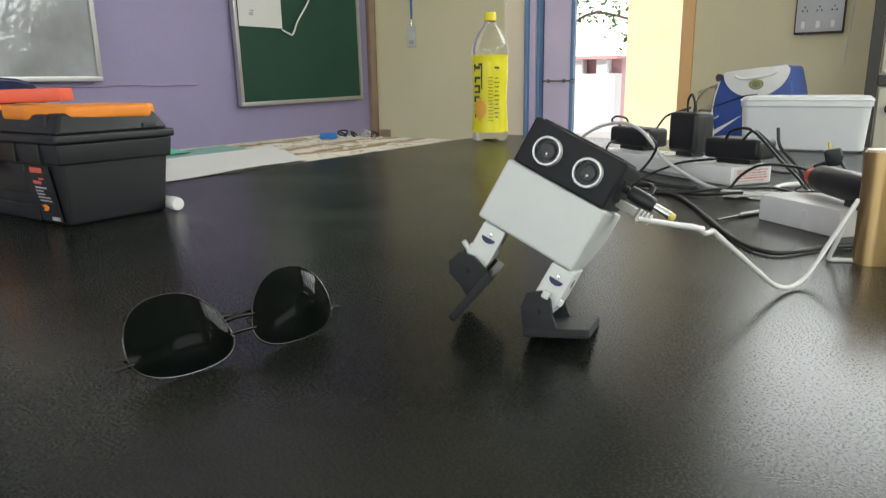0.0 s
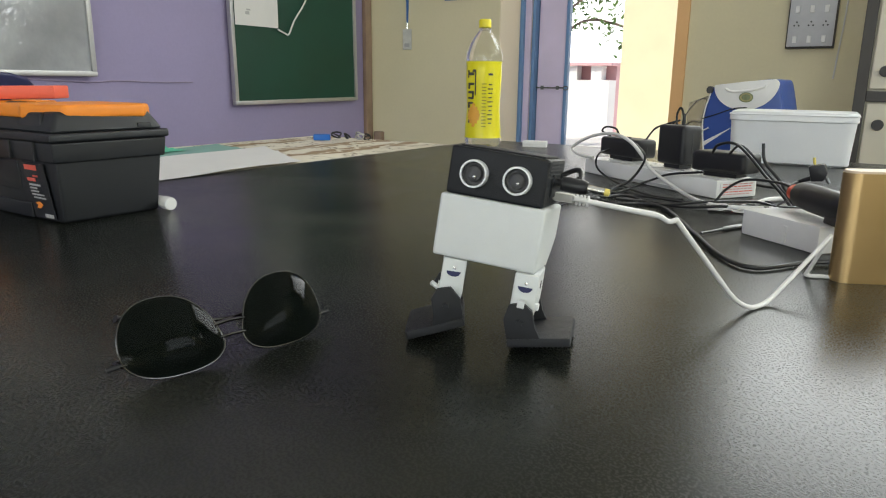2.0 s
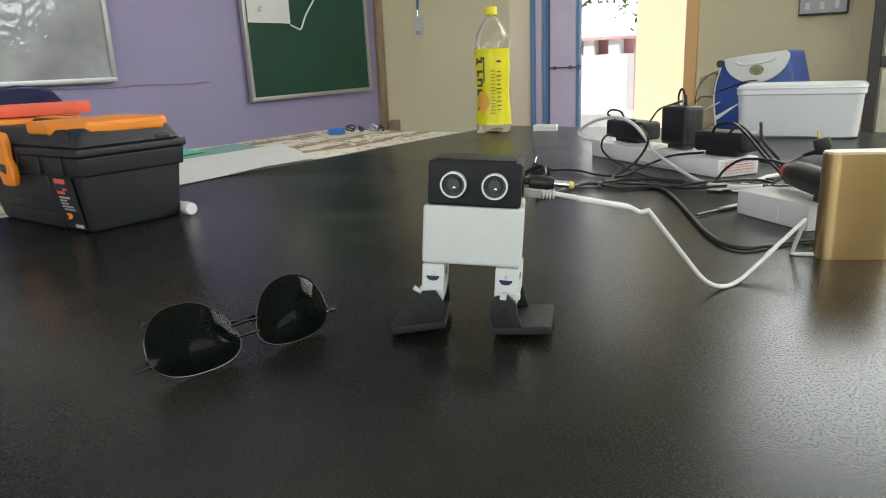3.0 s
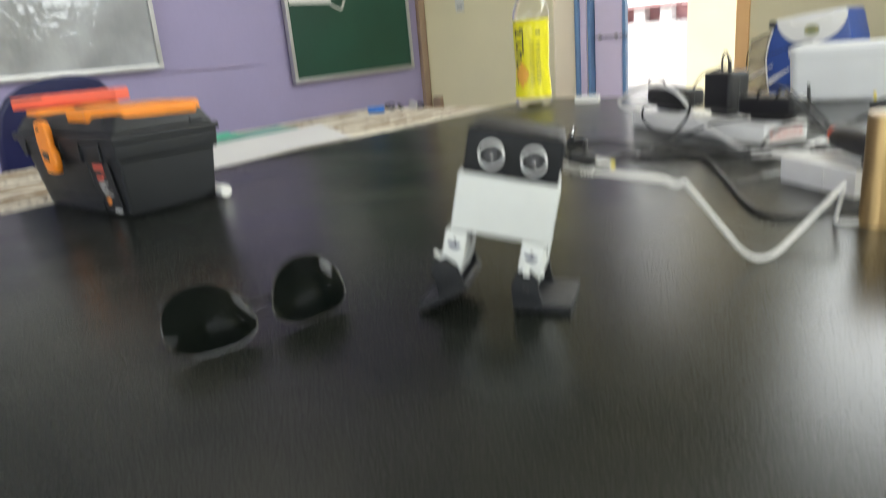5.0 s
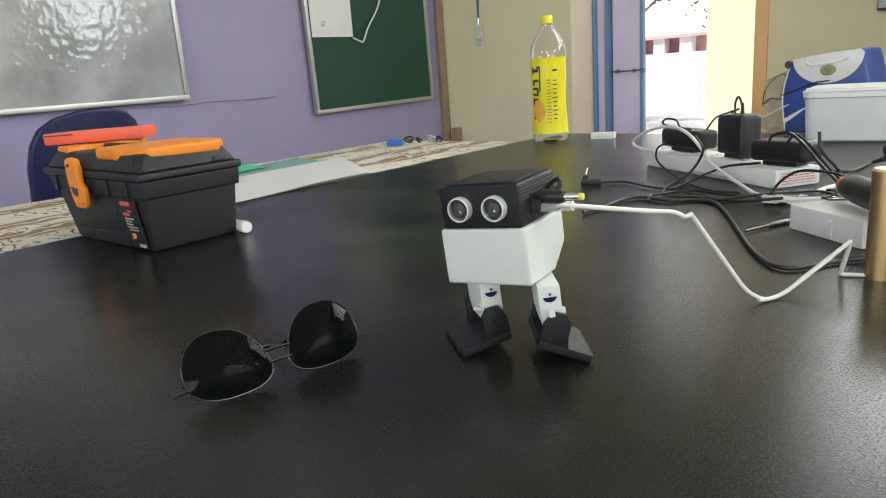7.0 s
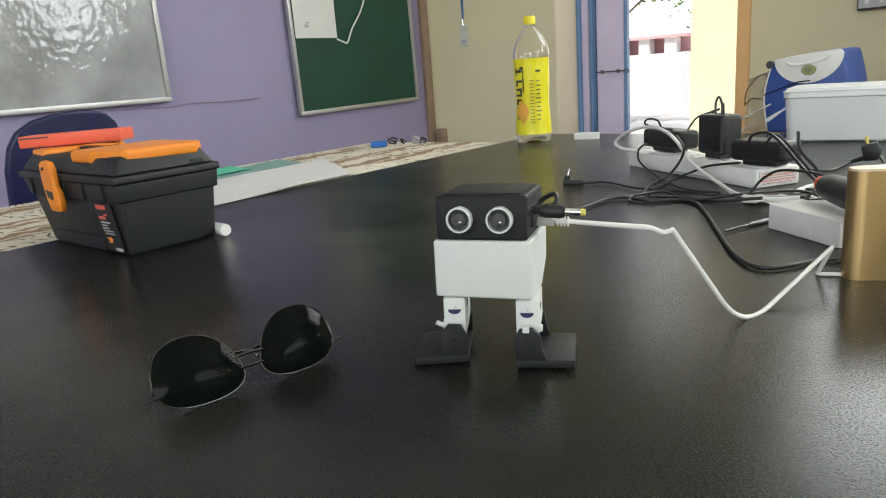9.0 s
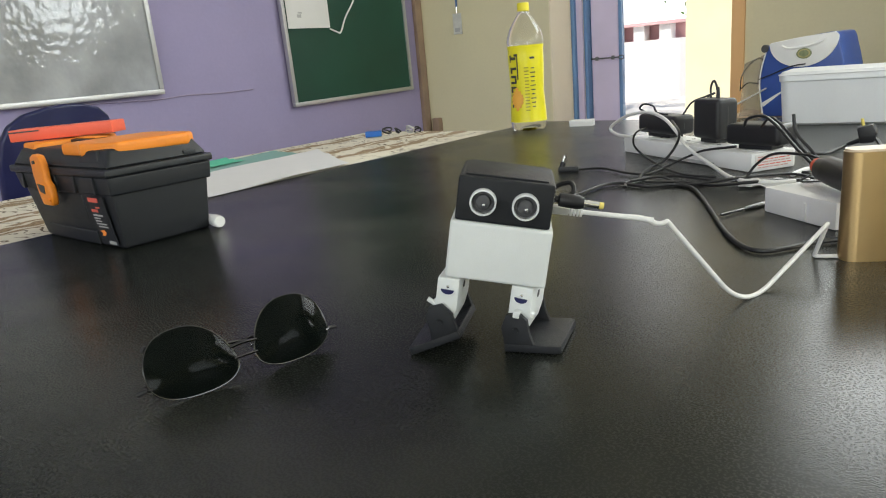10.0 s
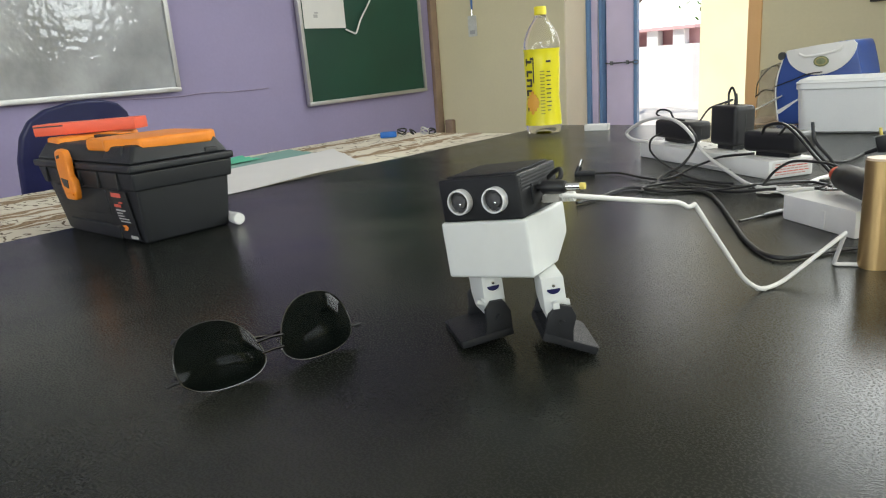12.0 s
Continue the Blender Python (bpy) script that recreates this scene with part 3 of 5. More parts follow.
sheet(pose(-0.475, 1.14, T + 0.0, 0, 0, 5), 0.17, 0.42, PAPER_TEAL, "grey green card sheet on the patterned cloth", 0.002, 5, 0.3)
sheet(pose(-0.52, 1.06, T + 0.0028, 0, 0, 8), 0.10, 0.34, PAPER_GREEN, "bright green card sheet on the patterned cloth", 0.002, 7, 0.3)

# ---------- boards on the lilac wall ----------
def framed_board(name, y0, y1, z0, z1, surface, bar, askew, label, category):
    b = thing(name, pose(WX + 0.012, y0, z0, askew, 0, 0), label, category)
    w, h = y1 - y0, z1 - z0
    part("panel", box(0, 0.012, 0.0, w, 0.0, h), surface, b, smooth=False)
    for a in ((-bar, w + bar, -bar, 0.0), (-bar, w + bar, h, h + bar), (-bar, 0, 0, h), (w, w + bar, 0, h)):
        part("frame_bar", box(-0.002, 0.02, a[0], a[1], a[2], a[3], 0.003), SILVER, b, "silver aluminium frame bar")
    return b


framed_board("whiteboard", -0.35, 1.515, 0.925, 1.85, FILM, 0.016, 0.0, "smudged glossy whiteboard in a thin aluminium frame", "whiteboard")
framed_board("chalkboard", 2.085, 2.762, 0.825, 1.62, CHALK_GREEN, 0.016, 0.7, "dark green chalkboard in an aluminium frame", "chalkboard")
note = thing("pinned_paper", pose(WX + 0.0275, 2.088, 1.105), "white paper sheet fixed to the chalkboard", "paper")
part("sheet", box(0, 0.0012, 0, 0.215, 0, 0.30), PAPER, note, smooth=False)
for k, (y, z, h) in enumerate(((0.05, 0.04, 0.012), (0.055, 0.055, 0.006))):
    part("mark", box(0.0014, 0.0018, y, y + 0.02, z, z + h), BAR_GREY, note, smooth=False)
solo("chalkboard_string", sweep(smooth_line([(0.03, 2.30, 1.10), (0.034, 2.33, 1.088), (0.036, 2.352, 1.086), (0.036, 2.385, 1.14), (0.036, 2.45, 1.22), (0.034, 2.478, 1.30), (0.032, 2.48, 1.5), (0.03, 2.482, 1.62)]), 0.0035, 8), CABLE_WHITE, pose(WX, 0, 0), "thin white cord hanging over the chalkboard", "cord")
solo("wall_wire", sweep(smooth_line([(0.004, 1.2, 0.905), (0.004, 1.5, 0.893), (0.004, 1.62, 0.897), (0.004, 1.75, 0.893), (0.004, 1.90, 0.894)]), 0.0025, 6), mat("wall_wire_grey", (0.30, 0.25, 0.36), 0.6), pose(WX, 0, 0), "thin lilac painted wire along the wall", "wire")
solo("corner_conduit", box(0.0, 0.022, 2.852, 2.896, 0.0, 3.0, 0.004), BROWN, pose(WX, 0, 0), "brown wooden conduit in the wall corner", "conduit")
solo("corner_bracket", box(0.045, 0.09, 2.87, 2.899, 0.58, 0.672, 0.006), BROWN, pose(WX, 0, 0), "small brown bracket low in the wall corner", "bracket")


# navy chair behind the clothed table
def chair():
    c = thing("plastic_chair", pose(-0.80, 0.945, 0, 0, 0, -84) @ Matrix.Diagonal((0.83, 1, 1, 1)), "navy blue moulded plastic chair behind the clothed table", "chair")
    outline = [(-0.165, 0.42), (-0.17, 0.62), (-0.166, 0.80), (-0.155, 0.85), (-0.135, 0.882), (-0.10, 0.903), (-0.05, 0.913), (0, 0.916), (0.05, 0.913), (0.10, 0.903), (0.135, 0.882), (0.155, 0.85), (0.166, 0.80), (0.17, 0.62), (0.165, 0.42)]
    back = prism(outline, 0.02, "y", 0.007, 3)
    for v in back.verts:
        v.co.y += 1.6 * v.co.x**2 * -1 + 0.12 * (v.co.z - 0.42)
    part("backrest", back, NAVY, c)
    part("seat", box(-0.2, 0.2, -0.40, 0.0, 0.40, 0.425, 0.01), NAVY, c)
    for x in (-0.18, 0.18):
        for y in (-0.37, -0.02):
            part("leg", rod((x * 1.08, y, 0), (x, y, 0.402), 0.014), NAVY, c)


chair()

# ---------- things on the yellow walls ----------
lan = thing("lanyard", pose(-1.13, NY - 0.004, 1.0), "identity card in a clear sleeve on a blue lanyard", "lanyard")
part("strap", prism([(-0.012, 0.55), (-0.004, 0.16), (0.004, 0.16), (0.012, 0.55)], 0.003, "y", start=-0.004), BLUE_SIGN, lan, "blue woven strap", smooth=False)
part("clip", rod((0, -0.004, 0.135), (0, -0.004, 0.162), 0.004), CHROME, lan)
part("card", box(-0.024, 0.024, -0.006, -0.002, 0.045, 0.135, 0.0015), SLEEVE, lan, "pale card", smooth=False)
part("card_print", box(-0.014, 0.014, -0.0068, -0.0062, 0.055, 0.072), BAR_GREY, lan, smooth=False)
sign = thing("wall_sign", pose(-0.93, NY - 0.003, 1.245), "blue printed notice on the cream wall", "sign")
part("board", box(0, 0.205, -0.005, 0, 0, 0.16, 0.001), BLUE_SIGN, sign, smooth=False)
for k in range(3):
    part("print_line", box(0.02, 0.17 - 0.02 * k, -0.0066, -0.0056, 0.03 + 0.04 * k, 0.04 + 0.04 * k), PAPER, sign, smooth=False)

sw = thing("switchboard", pose(0.406, DY - 0.002, 1.033), "grey switchboard with rocker switches and sockets", "switchboard")
part("backing", box(0, 0.152, -0.03, 0, 0, 0.26, 0.003), CUP_DARK, sw, "dark edge of the board")
part("face_plate", box(0.004, 0.148, -0.035, -0.0302, 0.006, 0.254, 0.002), mat("grey_switch_plate", (0.50, 0.51, 0.53), 0.4, vary=0.05), sw)
for r in range(5):
    for k in range(3):
        if r % 2:
            for dx, dz in ((-0.007, -0.004), (0.007, -0.004), (0.0, 0.008)):
                x, z = 0.03 + 0.045 * k + dx, 0.03 + 0.05 * r + dz
                part("socket_hole", rod((x, -0.0375, z), (x, -0.0345, z), 0.0028, 10), BAR_DARK, sw)
        else:
            part("switch", box(0.022 + 0.045 * k, 0.036 + 0.045 * k, -0.04, -0.0345, 0.018 + 0.05 * r, 0.042 + 0.05 * r, 0.002), WHITE_PLASTIC, sw)
solo("hanging_flex", sweep(smooth_line([(0.585, DY - 0.006, 1.6), (0.582, DY - 0.006, 1.2), (0.572, DY - 0.006, 1.0), (0.568, DY - 0.006, 0.93)]), 0.003, 6), CABLE_WHITE, pose(0, 0, 0), "thin pale cord hanging beside the switchboard", "cord")


def cupboard():
    c = thing("cupboard", pose(0.668, DY - 0.42, 0), "cream cupboard with dark frame bars and round knobs", "cupboard")
    part("carcass", box(0.0, 0.95, 0.02, 0.41, 0, 1.45), CUP_CREAM, c, smooth=False)
    for a in ((-0.004, 0.026, 0, 1.45), (0.46, 0.486, 0, 1.45), (0.924, 0.954, 0, 1.45)):
        part("stile", box(a[0], a[1], 0.0, 0.0195, a[2], a[3], 0.002), CUP_DARK, c, "dark upright frame bar", smooth=False)
    for z in (0.0, 0.862, 1.42):
        for x in (0.0265, 0.4865):
            part("rail", box(x, x + 0.433, 0.0, 0.0195, z, z + 0.03, 0.002), CUP_DARK, c, "dark cross bar", smooth=False)
    for x in (0.032, 0.492):
        for z0, z1 in ((0.036, 0.856), (0.898, 1.414)):
            d = part("door", box(x, x + 0.42, 0.004, 0.0195, z0, z1, 0.003), CUP_CREAM, c, smooth=False)
            lathe_knob = lathe([(0, 0), (0.007, 0), (0.009, 0.01), (0.016, 0.016), (0.014, 0.024), (0, 0.026)], 16, pose(x + 0.035, 0.004, z0 + 0.05 if z0 > 0.5 else z1 - 0.06, 90, 0, 0))
            part("knob", lathe_knob, BAR_DARK, d)


cupboard()


# ---------- things on the black table ----------
def frustum(x0, x1, y0, y1, z0, z1, grow, bevel=0.0, bm=None, seg=2):
    """A block whose top is larger by grow on each side than its foot (smaller where negative)."""
    made = box(x0, x1, y0, y1, z0, z1)
    cx, cy = (x0 + x1) / 2, (y0 + y1) / 2
    for v in made.verts:
        if v.co.z > (z0 + z1) / 2:
            v.co.x += grow if v.co.x > cx else -grow
            v.co.y += grow if v.co.y > cy else -grow
    if bevel:
        bmesh.ops.bevel(made, geom=made.edges[:], offset=bevel, segments=seg, profile=0.6, affect="EDGES")
    return join(bm, made)


def tool_box(m):
    t = thing("tool_box", m, "charcoal plastic tool box with orange lid panels and latch", "tool box")
    d = 0.115

    def slab(x0, x1, grow_l, grow_r, y0, y1, grow_y, z0, z1, bevel):
        """A block of the box; its top is wider by the given growths."""
        bm = box(x0, x1, y0, y1, z0, z1)
        for v in bm.verts:
            if v.co.z > (z0 + z1) / 2:
                v.co.x += grow_r if v.co.x > (x0 + x1) / 2 else -grow_l
                v.co.y += grow_y if v.co.y > (y0 + y1) / 2 else -grow_y
        bmesh.ops.bevel(bm, geom=bm.edges[:], offset=bevel, segments=3, profile=0.6, affect="EDGES")
        return bm

    part("tub", slab(-0.222, 0, 0.034, 0.008, 0, d, 0.007, 0.0, 0.088, 0.004), TOOL_PLASTIC, t)
    part("front_panel", slab(-0.205, -0.075, 0.016, 0.0, -0.0028, 0.02, 0.0036, 0.030, 0.064, 0.0018), TOOL_PLASTIC, t, "raised panel on the front")
    part("front_foot", slab(-0.200, -0.060, 0.004, 0.0, -0.0022, 0.02, 0.0015, 0.0005, 0.018, 0.0015), TOOL_PLASTIC, t)
    for k in range(5):
        part("rim_rib", slab(-0.235 + 0.052 * k, -0.231 + 0.052 * k, 0, 0, -0.0125, 0.01, 0.0, 0.067, 0.0878, 0.0008), TOOL_PLASTIC, t)
    part("belt", slab(-0.252, 0.009, 0.010, 0.002, -0.0085, d + 0.0085, 0.002, 0.066, 0.088, 0.0025), TOOL_PLASTIC, t, "raised band under the rim")
    part("rim", box(-0.270, 0.014, -0.013, d + 0.013, 0.0883, 0.0975, 0.0028, 3), TOOL_PLASTIC, t)
    part("lid", slab(-0.266, 0.010, -0.013, -0.011, -0.009, d + 0.009, -0.012, 0.0978, 0.1195, 0.005), TOOL_PLASTIC, t)
    part("lid_bulge", slab(-0.07, -0.012, -0.012, -0.008, -0.0065, 0.02, -0.004, 0.0985, 0.1185, 0.003), TOOL_PLASTIC, t)
    part("lid_panel", prism([(-0.116, 0.003), (-0.110, -0.003), (-0.062, -0.003), (-0.055, -0.006), (0.001, 0.012), (0.004, 0.104), (-0.006, 0.118), (-0.104, 0.118), (-0.116, 0.108)], 0.0155, "z", 0.005, 4, start=0.111), ORANGE, t, "orange compartment cover")
    part("lid_panel", prism([(-0.256, 0.006), (-0.208, 0.002), (-0.202, 0.010), (-0.202, 0.108), (-0.210, 0.118), (-0.254, 0.116)], 0.0145, "z", 0.005, 4, start=0.111), ORANGE, t, "orange compartment cover")
    part("carry_handle", box(-0.196, -0.124, 0.045, 0.072, 0.1196, 0.1255, 0.0028), TOOL_PLASTIC, t)
    part("handle_grip", box(-0.19, -0.13, 0.05, 0.067, 0.1257, 0.1275, 0.0008), ORANGE, t, "orange handle inlay")
    la = part("latch", prism([(-0.013, 0.112), (-0.004, 0.116), (0.010, 0.114), (0.014, 0.104), (0.014, 0.082), (0.020, 0.076), (0.021, 0.061), (0.018, 0.050), (-0.004, 0.050), (-0.010, 0.066), (-0.014, 0.09)], 0.009, "y", 0.003, 3, start=-0.0235), ORANGE, t, "orange snap latch", pose(-0.147, 0, 0) @ Matrix.Diagonal((1.25, 1, 1, 1)))
    part("latch_slot", prism([(-0.006, 0.078), (0.009, 0.076), (0.008, 0.065), (-0.002, 0.068)], 0.002, "y", 0.0004, start=-0.0245), BAR_DARK, la)
    part("latch_slot", prism([(-0.007, 0.107), (-0.001, 0.108), (-0.001, 0.104), (-0.007, 0.103)], 0.002, "y", 0.0004, start=-0.0245), BAR_DARK, la)
    part("latch_lip", box(0.0, 0.018, -0.0255, -0.0237, 0.056, 0.059, 0.0006), ORANGE, la)
    part("hinge_lug", box(0.002, 0.0095, d - 0.024, d - 0.006, 0.0985, 0.1055, 0.002), TOOL_PLASTIC, t)
    # printed label beside the front corner, on the leaning front
    lean = pose(-0.057, -0.0022, 0.004, 4.6, 0, 0)
    part("label_backing", prism([(0.004, 0.0), (0.047, 0.0), (0.040, 0.060), (-0.002, 0.060)], 0.0008, "y", start=-0.0012), TOOL_PLASTIC, t, "black label", lean, smooth=False)
    for z, h, a, b, mt in ((0.053, 0.0055, 0.001, 0.026, BAR_RED), (0.0455, 0.002, 0.016, 0.026, BAR_RED), (0.0405, 0.0035, 0.003, 0.020, BAR_RED), (0.0355, 0.002, 0.005, 0.028, BAR_GREY), (0.032, 0.0015, 0.005, 0.020, BAR_GREY), (0.0285, 0.0015, 0.006, 0.022, BAR_GREY), (0.025, 0.0015, 0.007, 0.032, BAR_GREY), (0.0215, 0.0015, 0.010, 0.034, BAR_GREY)):
        part("label_bar", box(a, b, -0.0018, -0.0013, z, z + h), mt, t, "", lean, smooth=False)
    part("label_mark", prism([(0.012, 0.0105), (0.020, 0.0105), (0.025, 0.0145), (0.020, 0.018), (0.010, 0.0165), (0.016, 0.014)], 0.0006, "y", start=-0.0019), BAR_ORANGE, t, "", lean, smooth=False)
    for k in range(3):
        part("label_icon", box(0.026 + 0.006 * k, 0.031 + 0.006 * k, -0.0018, -0.0013, 0.001, 0.005), BAR_GREY, t, "", lean, smooth=False)


TB = pose(0.062, 0.655, T)
tool_box(TB)
red = thing("red_case", pose(-0.222, 0.656, T + 0.1262, 0, -0.8, 37), "flat red plastic case lying on the tool box", "case")
part("case_body", box(0, 0.150, 0, 0.04, 0, 0.0165, 0.002), RED, red)
part("case_seam", box(0.0, 0.045, -0.0008, 0.0, 0.0122, 0.0140), BAR_DARK, red, smooth=False)
solo("white_marker", lathe([(0, 0), (0.0072, 0.0004), (0.008, 0.003), (0.008, 0.016), (0.0068, 0.018), (0.0068, 0.09), (0.004, 0.094), (0, 0.095)], 20, pose(0.084, 0.772, T + 0.0084, 90, 0, -100)), WHITE_PLASTIC, pose(0, 0, 0), "white capped marker lying behind the tool box", "marker")


# sunglasses, standing upside down on the brow, leaning back on the folded arms
def sunglasses(m):
    g = thing("sunglasses", m, "black aviator sunglasses standing upside down", "sunglasses")
    lean = radians(28)

    def power(v, e):
        return math.copysign(abs(v) ** e, v)

    def rim(s):
        pts = []
        for k in range(56):
            a = 2 * math.pi * k / 56
            x, z = power(math.cos(a), 0.833), power(math.sin(a), 0.833)
            u = s * (0.0346 + 0.0268 * x * (1 - 0.17 * z) + 0.0032 * z)
            h = 0.0200 + (0.024 if z > 0 else 0.0199) * z - 0.0006 * x
            pts.append(Vector((u, 0.8 * u * u + math.sin(lean) * h, math.cos(lean) * h)))
        return pts

    out = Vector((0, -math.cos(lean), math.sin(lean)))
    for s in (-1, 1):
        pts = rim(s)
        n = len(pts)
        part("rim", sweep(pts, 0.0006, 8, closed=True), GUN, g, "thin metal wire rim")
        lens = bmesh.new()
        c = sum(pts, Vector()) / n
        rings = [[lens.verts.new(c + (p - c) * r + 0.0080 * (1 - r * r) * out) for p in pts] for r in (0.995, 0.9, 0.75, 0.55, 0.3)]
        mid = lens.verts.new(c + 0.0080 * out)
        for a, b in zip(rings, rings[1:]):
            for k in range(n):
                lens.faces.new((a[k], a[(k + 1) % n], b[(k + 1) % n], b[k]))
        for k in range(n):
            lens.faces.new((rings[-1][k], rings[-1][(k + 1) % n], mid))
        geo = bmesh.ops.extrude_face_region(lens, geom=lens.faces[:])
        for v in geo["geom"]:
            if isinstance(v, bmesh.types.BMVert):
                v.co -= 0.0012 * out
        bmesh.ops.recalc_face_normals(lens, faces=lens.faces[:])
        part("lens", lens, LENS, g, "dark smoked lens")
        e = Vector((s * 0.0600, 0.010, 0.0100))
        hinge = sweep(smooth_line([e + Vector((-s * 0.0012, -0.0015, 0.0)), e + Vector((s * 0.002, 0.0, 0)), e + Vector((s * 0.003, 0.005, 0.0))], 4), 0.0013, 8)
        part("hinge", hinge, GUN, g)
        part("hinge_screw", rod(e + Vector((s * 0.0018, 0, 0)), e + Vector((s * 0.0085, 0.0008, -0.0008)), 0.0015, 10), BLACK_PLASTIC, g)
        y, reach = 0.023 + 0.003 * s, 0.0510 + 0.0035 * s
        part("arm", sweep(smooth_line([e + Vector((s * 0.003, 0.005, 0)), Vector((s * 0.050, y - 0.003, 0.011)), Vector((0, y, 0.0165)), Vector((-s * 0.036, y + 0.001, 0.0215)), Vector((-s * reach, y, 0.0290))], 6), 0.0013, 8), GUN, g, "folded wire arm")
        part("arm_tip", sweep(smooth_line([(-s * 0.030, y + 0.001, 0.0207), (-s * 0.044, y + 0.0008, 0.0240), (-s * (reach + 0.002), y, 0.0305)], 5), 0.0022, 8), BLACK_PLASTIC, g, "black rubber arm tip")
        part("nose_pad", lathe([(0, -0.0015), (0.0028, -0.001), (0.0033, 0), (0.0028, 0.001), (0, 0.0015)], 12, pose(s * 0.0085, 0.013, 0.0155, 62, 0, 20 * s)), PET, g, "clear nose pad")
        part("pad_arm", sweep(smooth_line([(s * 0.0110, 0.0060, 0.0120), (s * 0.0105, 0.0095, 0.0135), (s * 0.0090, 0.0125, 0.0150)], 4), 0.0005, 6), GUN, g)
    part("bridge", sweep(smooth_line([(-0.0098, 0.0105, 0.0195), (0, 0.0098, 0.0205), (0.0098, 0.0105, 0.0195)], 5), 0.0010, 8), GUN, g)
    part("brow_bar", sweep(smooth_line([(-0.0108, 0.0070, 0.0125), (0, 0.0065, 0.0132), (0.0108, 0.0070, 0.0125)], 5), 0.0010, 8), GUN, g)


sunglasses(pose(0.5111, 0.5118, T + 0.0008, 0, 0, 78.5))


# bottle with a yellow film label
def bottle(m):
    b = thing("drink_bottle", m, "clear plastic bottle with a yellow label and cap", "bottle")
    prof = [(0, 0.004), (0.018, 0.0045), (0.028, 0.0), (0.040, 0.0), (0.0455, 0.006), (0.0465, 0.0215), (0.0450, 0.030), (0.0452, 0.042), (0.0425, 0.075), (0.0410, 0.095), (0.0420, 0.12), (0.0440, 0.165), (0.0440, 0.186), (0.0435, 0.198), (0.0455, 0.210), (0.0468, 0.220), (0.0450, 0.231), (0.039, 0.248), (0.029, 0.266), (0.019, 0.279), (0.0135, 0.285), (0.0130, 0.294)]
    part("shell", lathe(prof + [(0, 0.294)], 40), PET, b, "clear ribbed plastic")
    film = [(r + 0.0007, z) for r, z in prof if 0.021 <= z <= 0.213]
    part("label_film", lathe(film + [(r - 0.0012, z) for r, z in film[::-1]], 40), LABEL_YELLOW, b, "yellow printed film")
    part("neck_ring", lathe([(0.0125, 0.285), (0.0165, 0.286), (0.0165, 0.289), (0.0125, 0.290)], 24), PET, b)
    cap = lathe([(0, 0.312), (0.0140, 0.3115), (0.0150, 0.309), (0.0152, 0.292), (0.0135, 0.2915)], 36)
    part("cap", cap, CAP_YELLOW, b, "yellow screw cap")

    def bar(a, wdt, z0, z1, mt, r=0.0472, name="print"):
        bm = bmesh.new()
        n = 6
        cols = []
        for k in range(n + 1):
            t = radians(a + wdt * (k / n - 0.5))
            cols.append([bm.verts.new((rr * math.cos(t), rr * math.sin(t), z)) for rr in (r - 0.002, r) for z in (z0, z1)])
        for p, q in zip(cols, cols[1:]):
            bm.faces.new((p[2], q[2], q[3], p[3]))
            bm.faces.new((p[0], p[1], q[1], q[0]))
            bm.faces.new((p[1], p[3], q[3], q[1]))
            bm.faces.new((p[0], q[0], q[2], p[2]))
        bm.faces.new(cols[0])
        bm.faces.new(cols[-1])
        bmesh.ops.recalc_face_normals(bm, faces=bm.faces[:])
        part(name, bm, mt, b, smooth=False)

    # brand shapes: tall dark strokes, an orange disc; small print as lines
    for z0, z1, a, wd in ((0.176, 0.183, -113, 26), (0.170, 0.188, -124, 5), (0.152, 0.158, -112, 24), (0.143, 0.158, -121, 6), (0.132, 0.138, -113, 22), (0.121, 0.138, -104, 5), (0.118, 0.123, -113, 22), (0.106, 0.111, -114, 22), (0.096, 0.111, -122, 6), (0.086, 0.092, -113, 20), (0.070, 0.076, -113, 22), (0.058, 0.074, -120, 5)):
        bar(a, wd, z0, z1, BAR_DARK, 0.0462)
    bar(-95, 3, 0.128, 0.190, BAR_DARK, 0.0462)
    bar(-101, 10, 0.184, 0.190, BAR_DARK, 0.0462)
    for k in range(7):
        s = math.sin(math.pi * (k + 0.5) / 7)
        bar(-101, 44 * s, 0.050 + 0.0082 * k, 0.0582 + 0.0082 * k, mat("orange_fruit_print", (0.80, 0.40, 0.06), 0.4) if k == 0 else bpy.data.materials["orange_fruit_print"], 0.0466, "fruit_print")
    for k in range(10):
        bar(-46, 11 + 3 * (k % 3), 0.058 + 0.0105 * k, 0.0605 + 0.0105 * k, BAR_DARK, 0.0455, "small_print")
    bar(-46, 15, 0.176, 0.181, BAR_DARK, 0.0460, "small_print")
    for k in range(14):
        bar(-66, 14, 0.050 + 0.008 * k, 0.0525 + 0.008 * k, mat("olive_print", (0.35, 0.31, 0.03), 0.5) if k == 0 else bpy.data.materials["olive_print"], 0.0462, "small_print")


bottle(pose(-0.0785, 1.787, T, 0, 0, 8) @ Matrix.Scale(0.972, 4))

er = thing("white_holder", pose(0.019, 1.817, T, 0, 0, 15), "small white plastic holder near the table end", "holder")
part("base", box(0, 0.058, 0, 0.026, 0, 0.004, 0.001), WHITE_PLASTIC, er)
for a in ((0, 0.058, 0, 0.003), (0, 0.058, 0.023, 0.026), (0, 0.003, 0.0032, 0.0228), (0.055, 0.058, 0.0032, 0.0228)):
    part("side", box(a[0], a[1], a[2], a[3], 0.0042, 0.015, 0.0006), WHITE_PLASTIC, er)

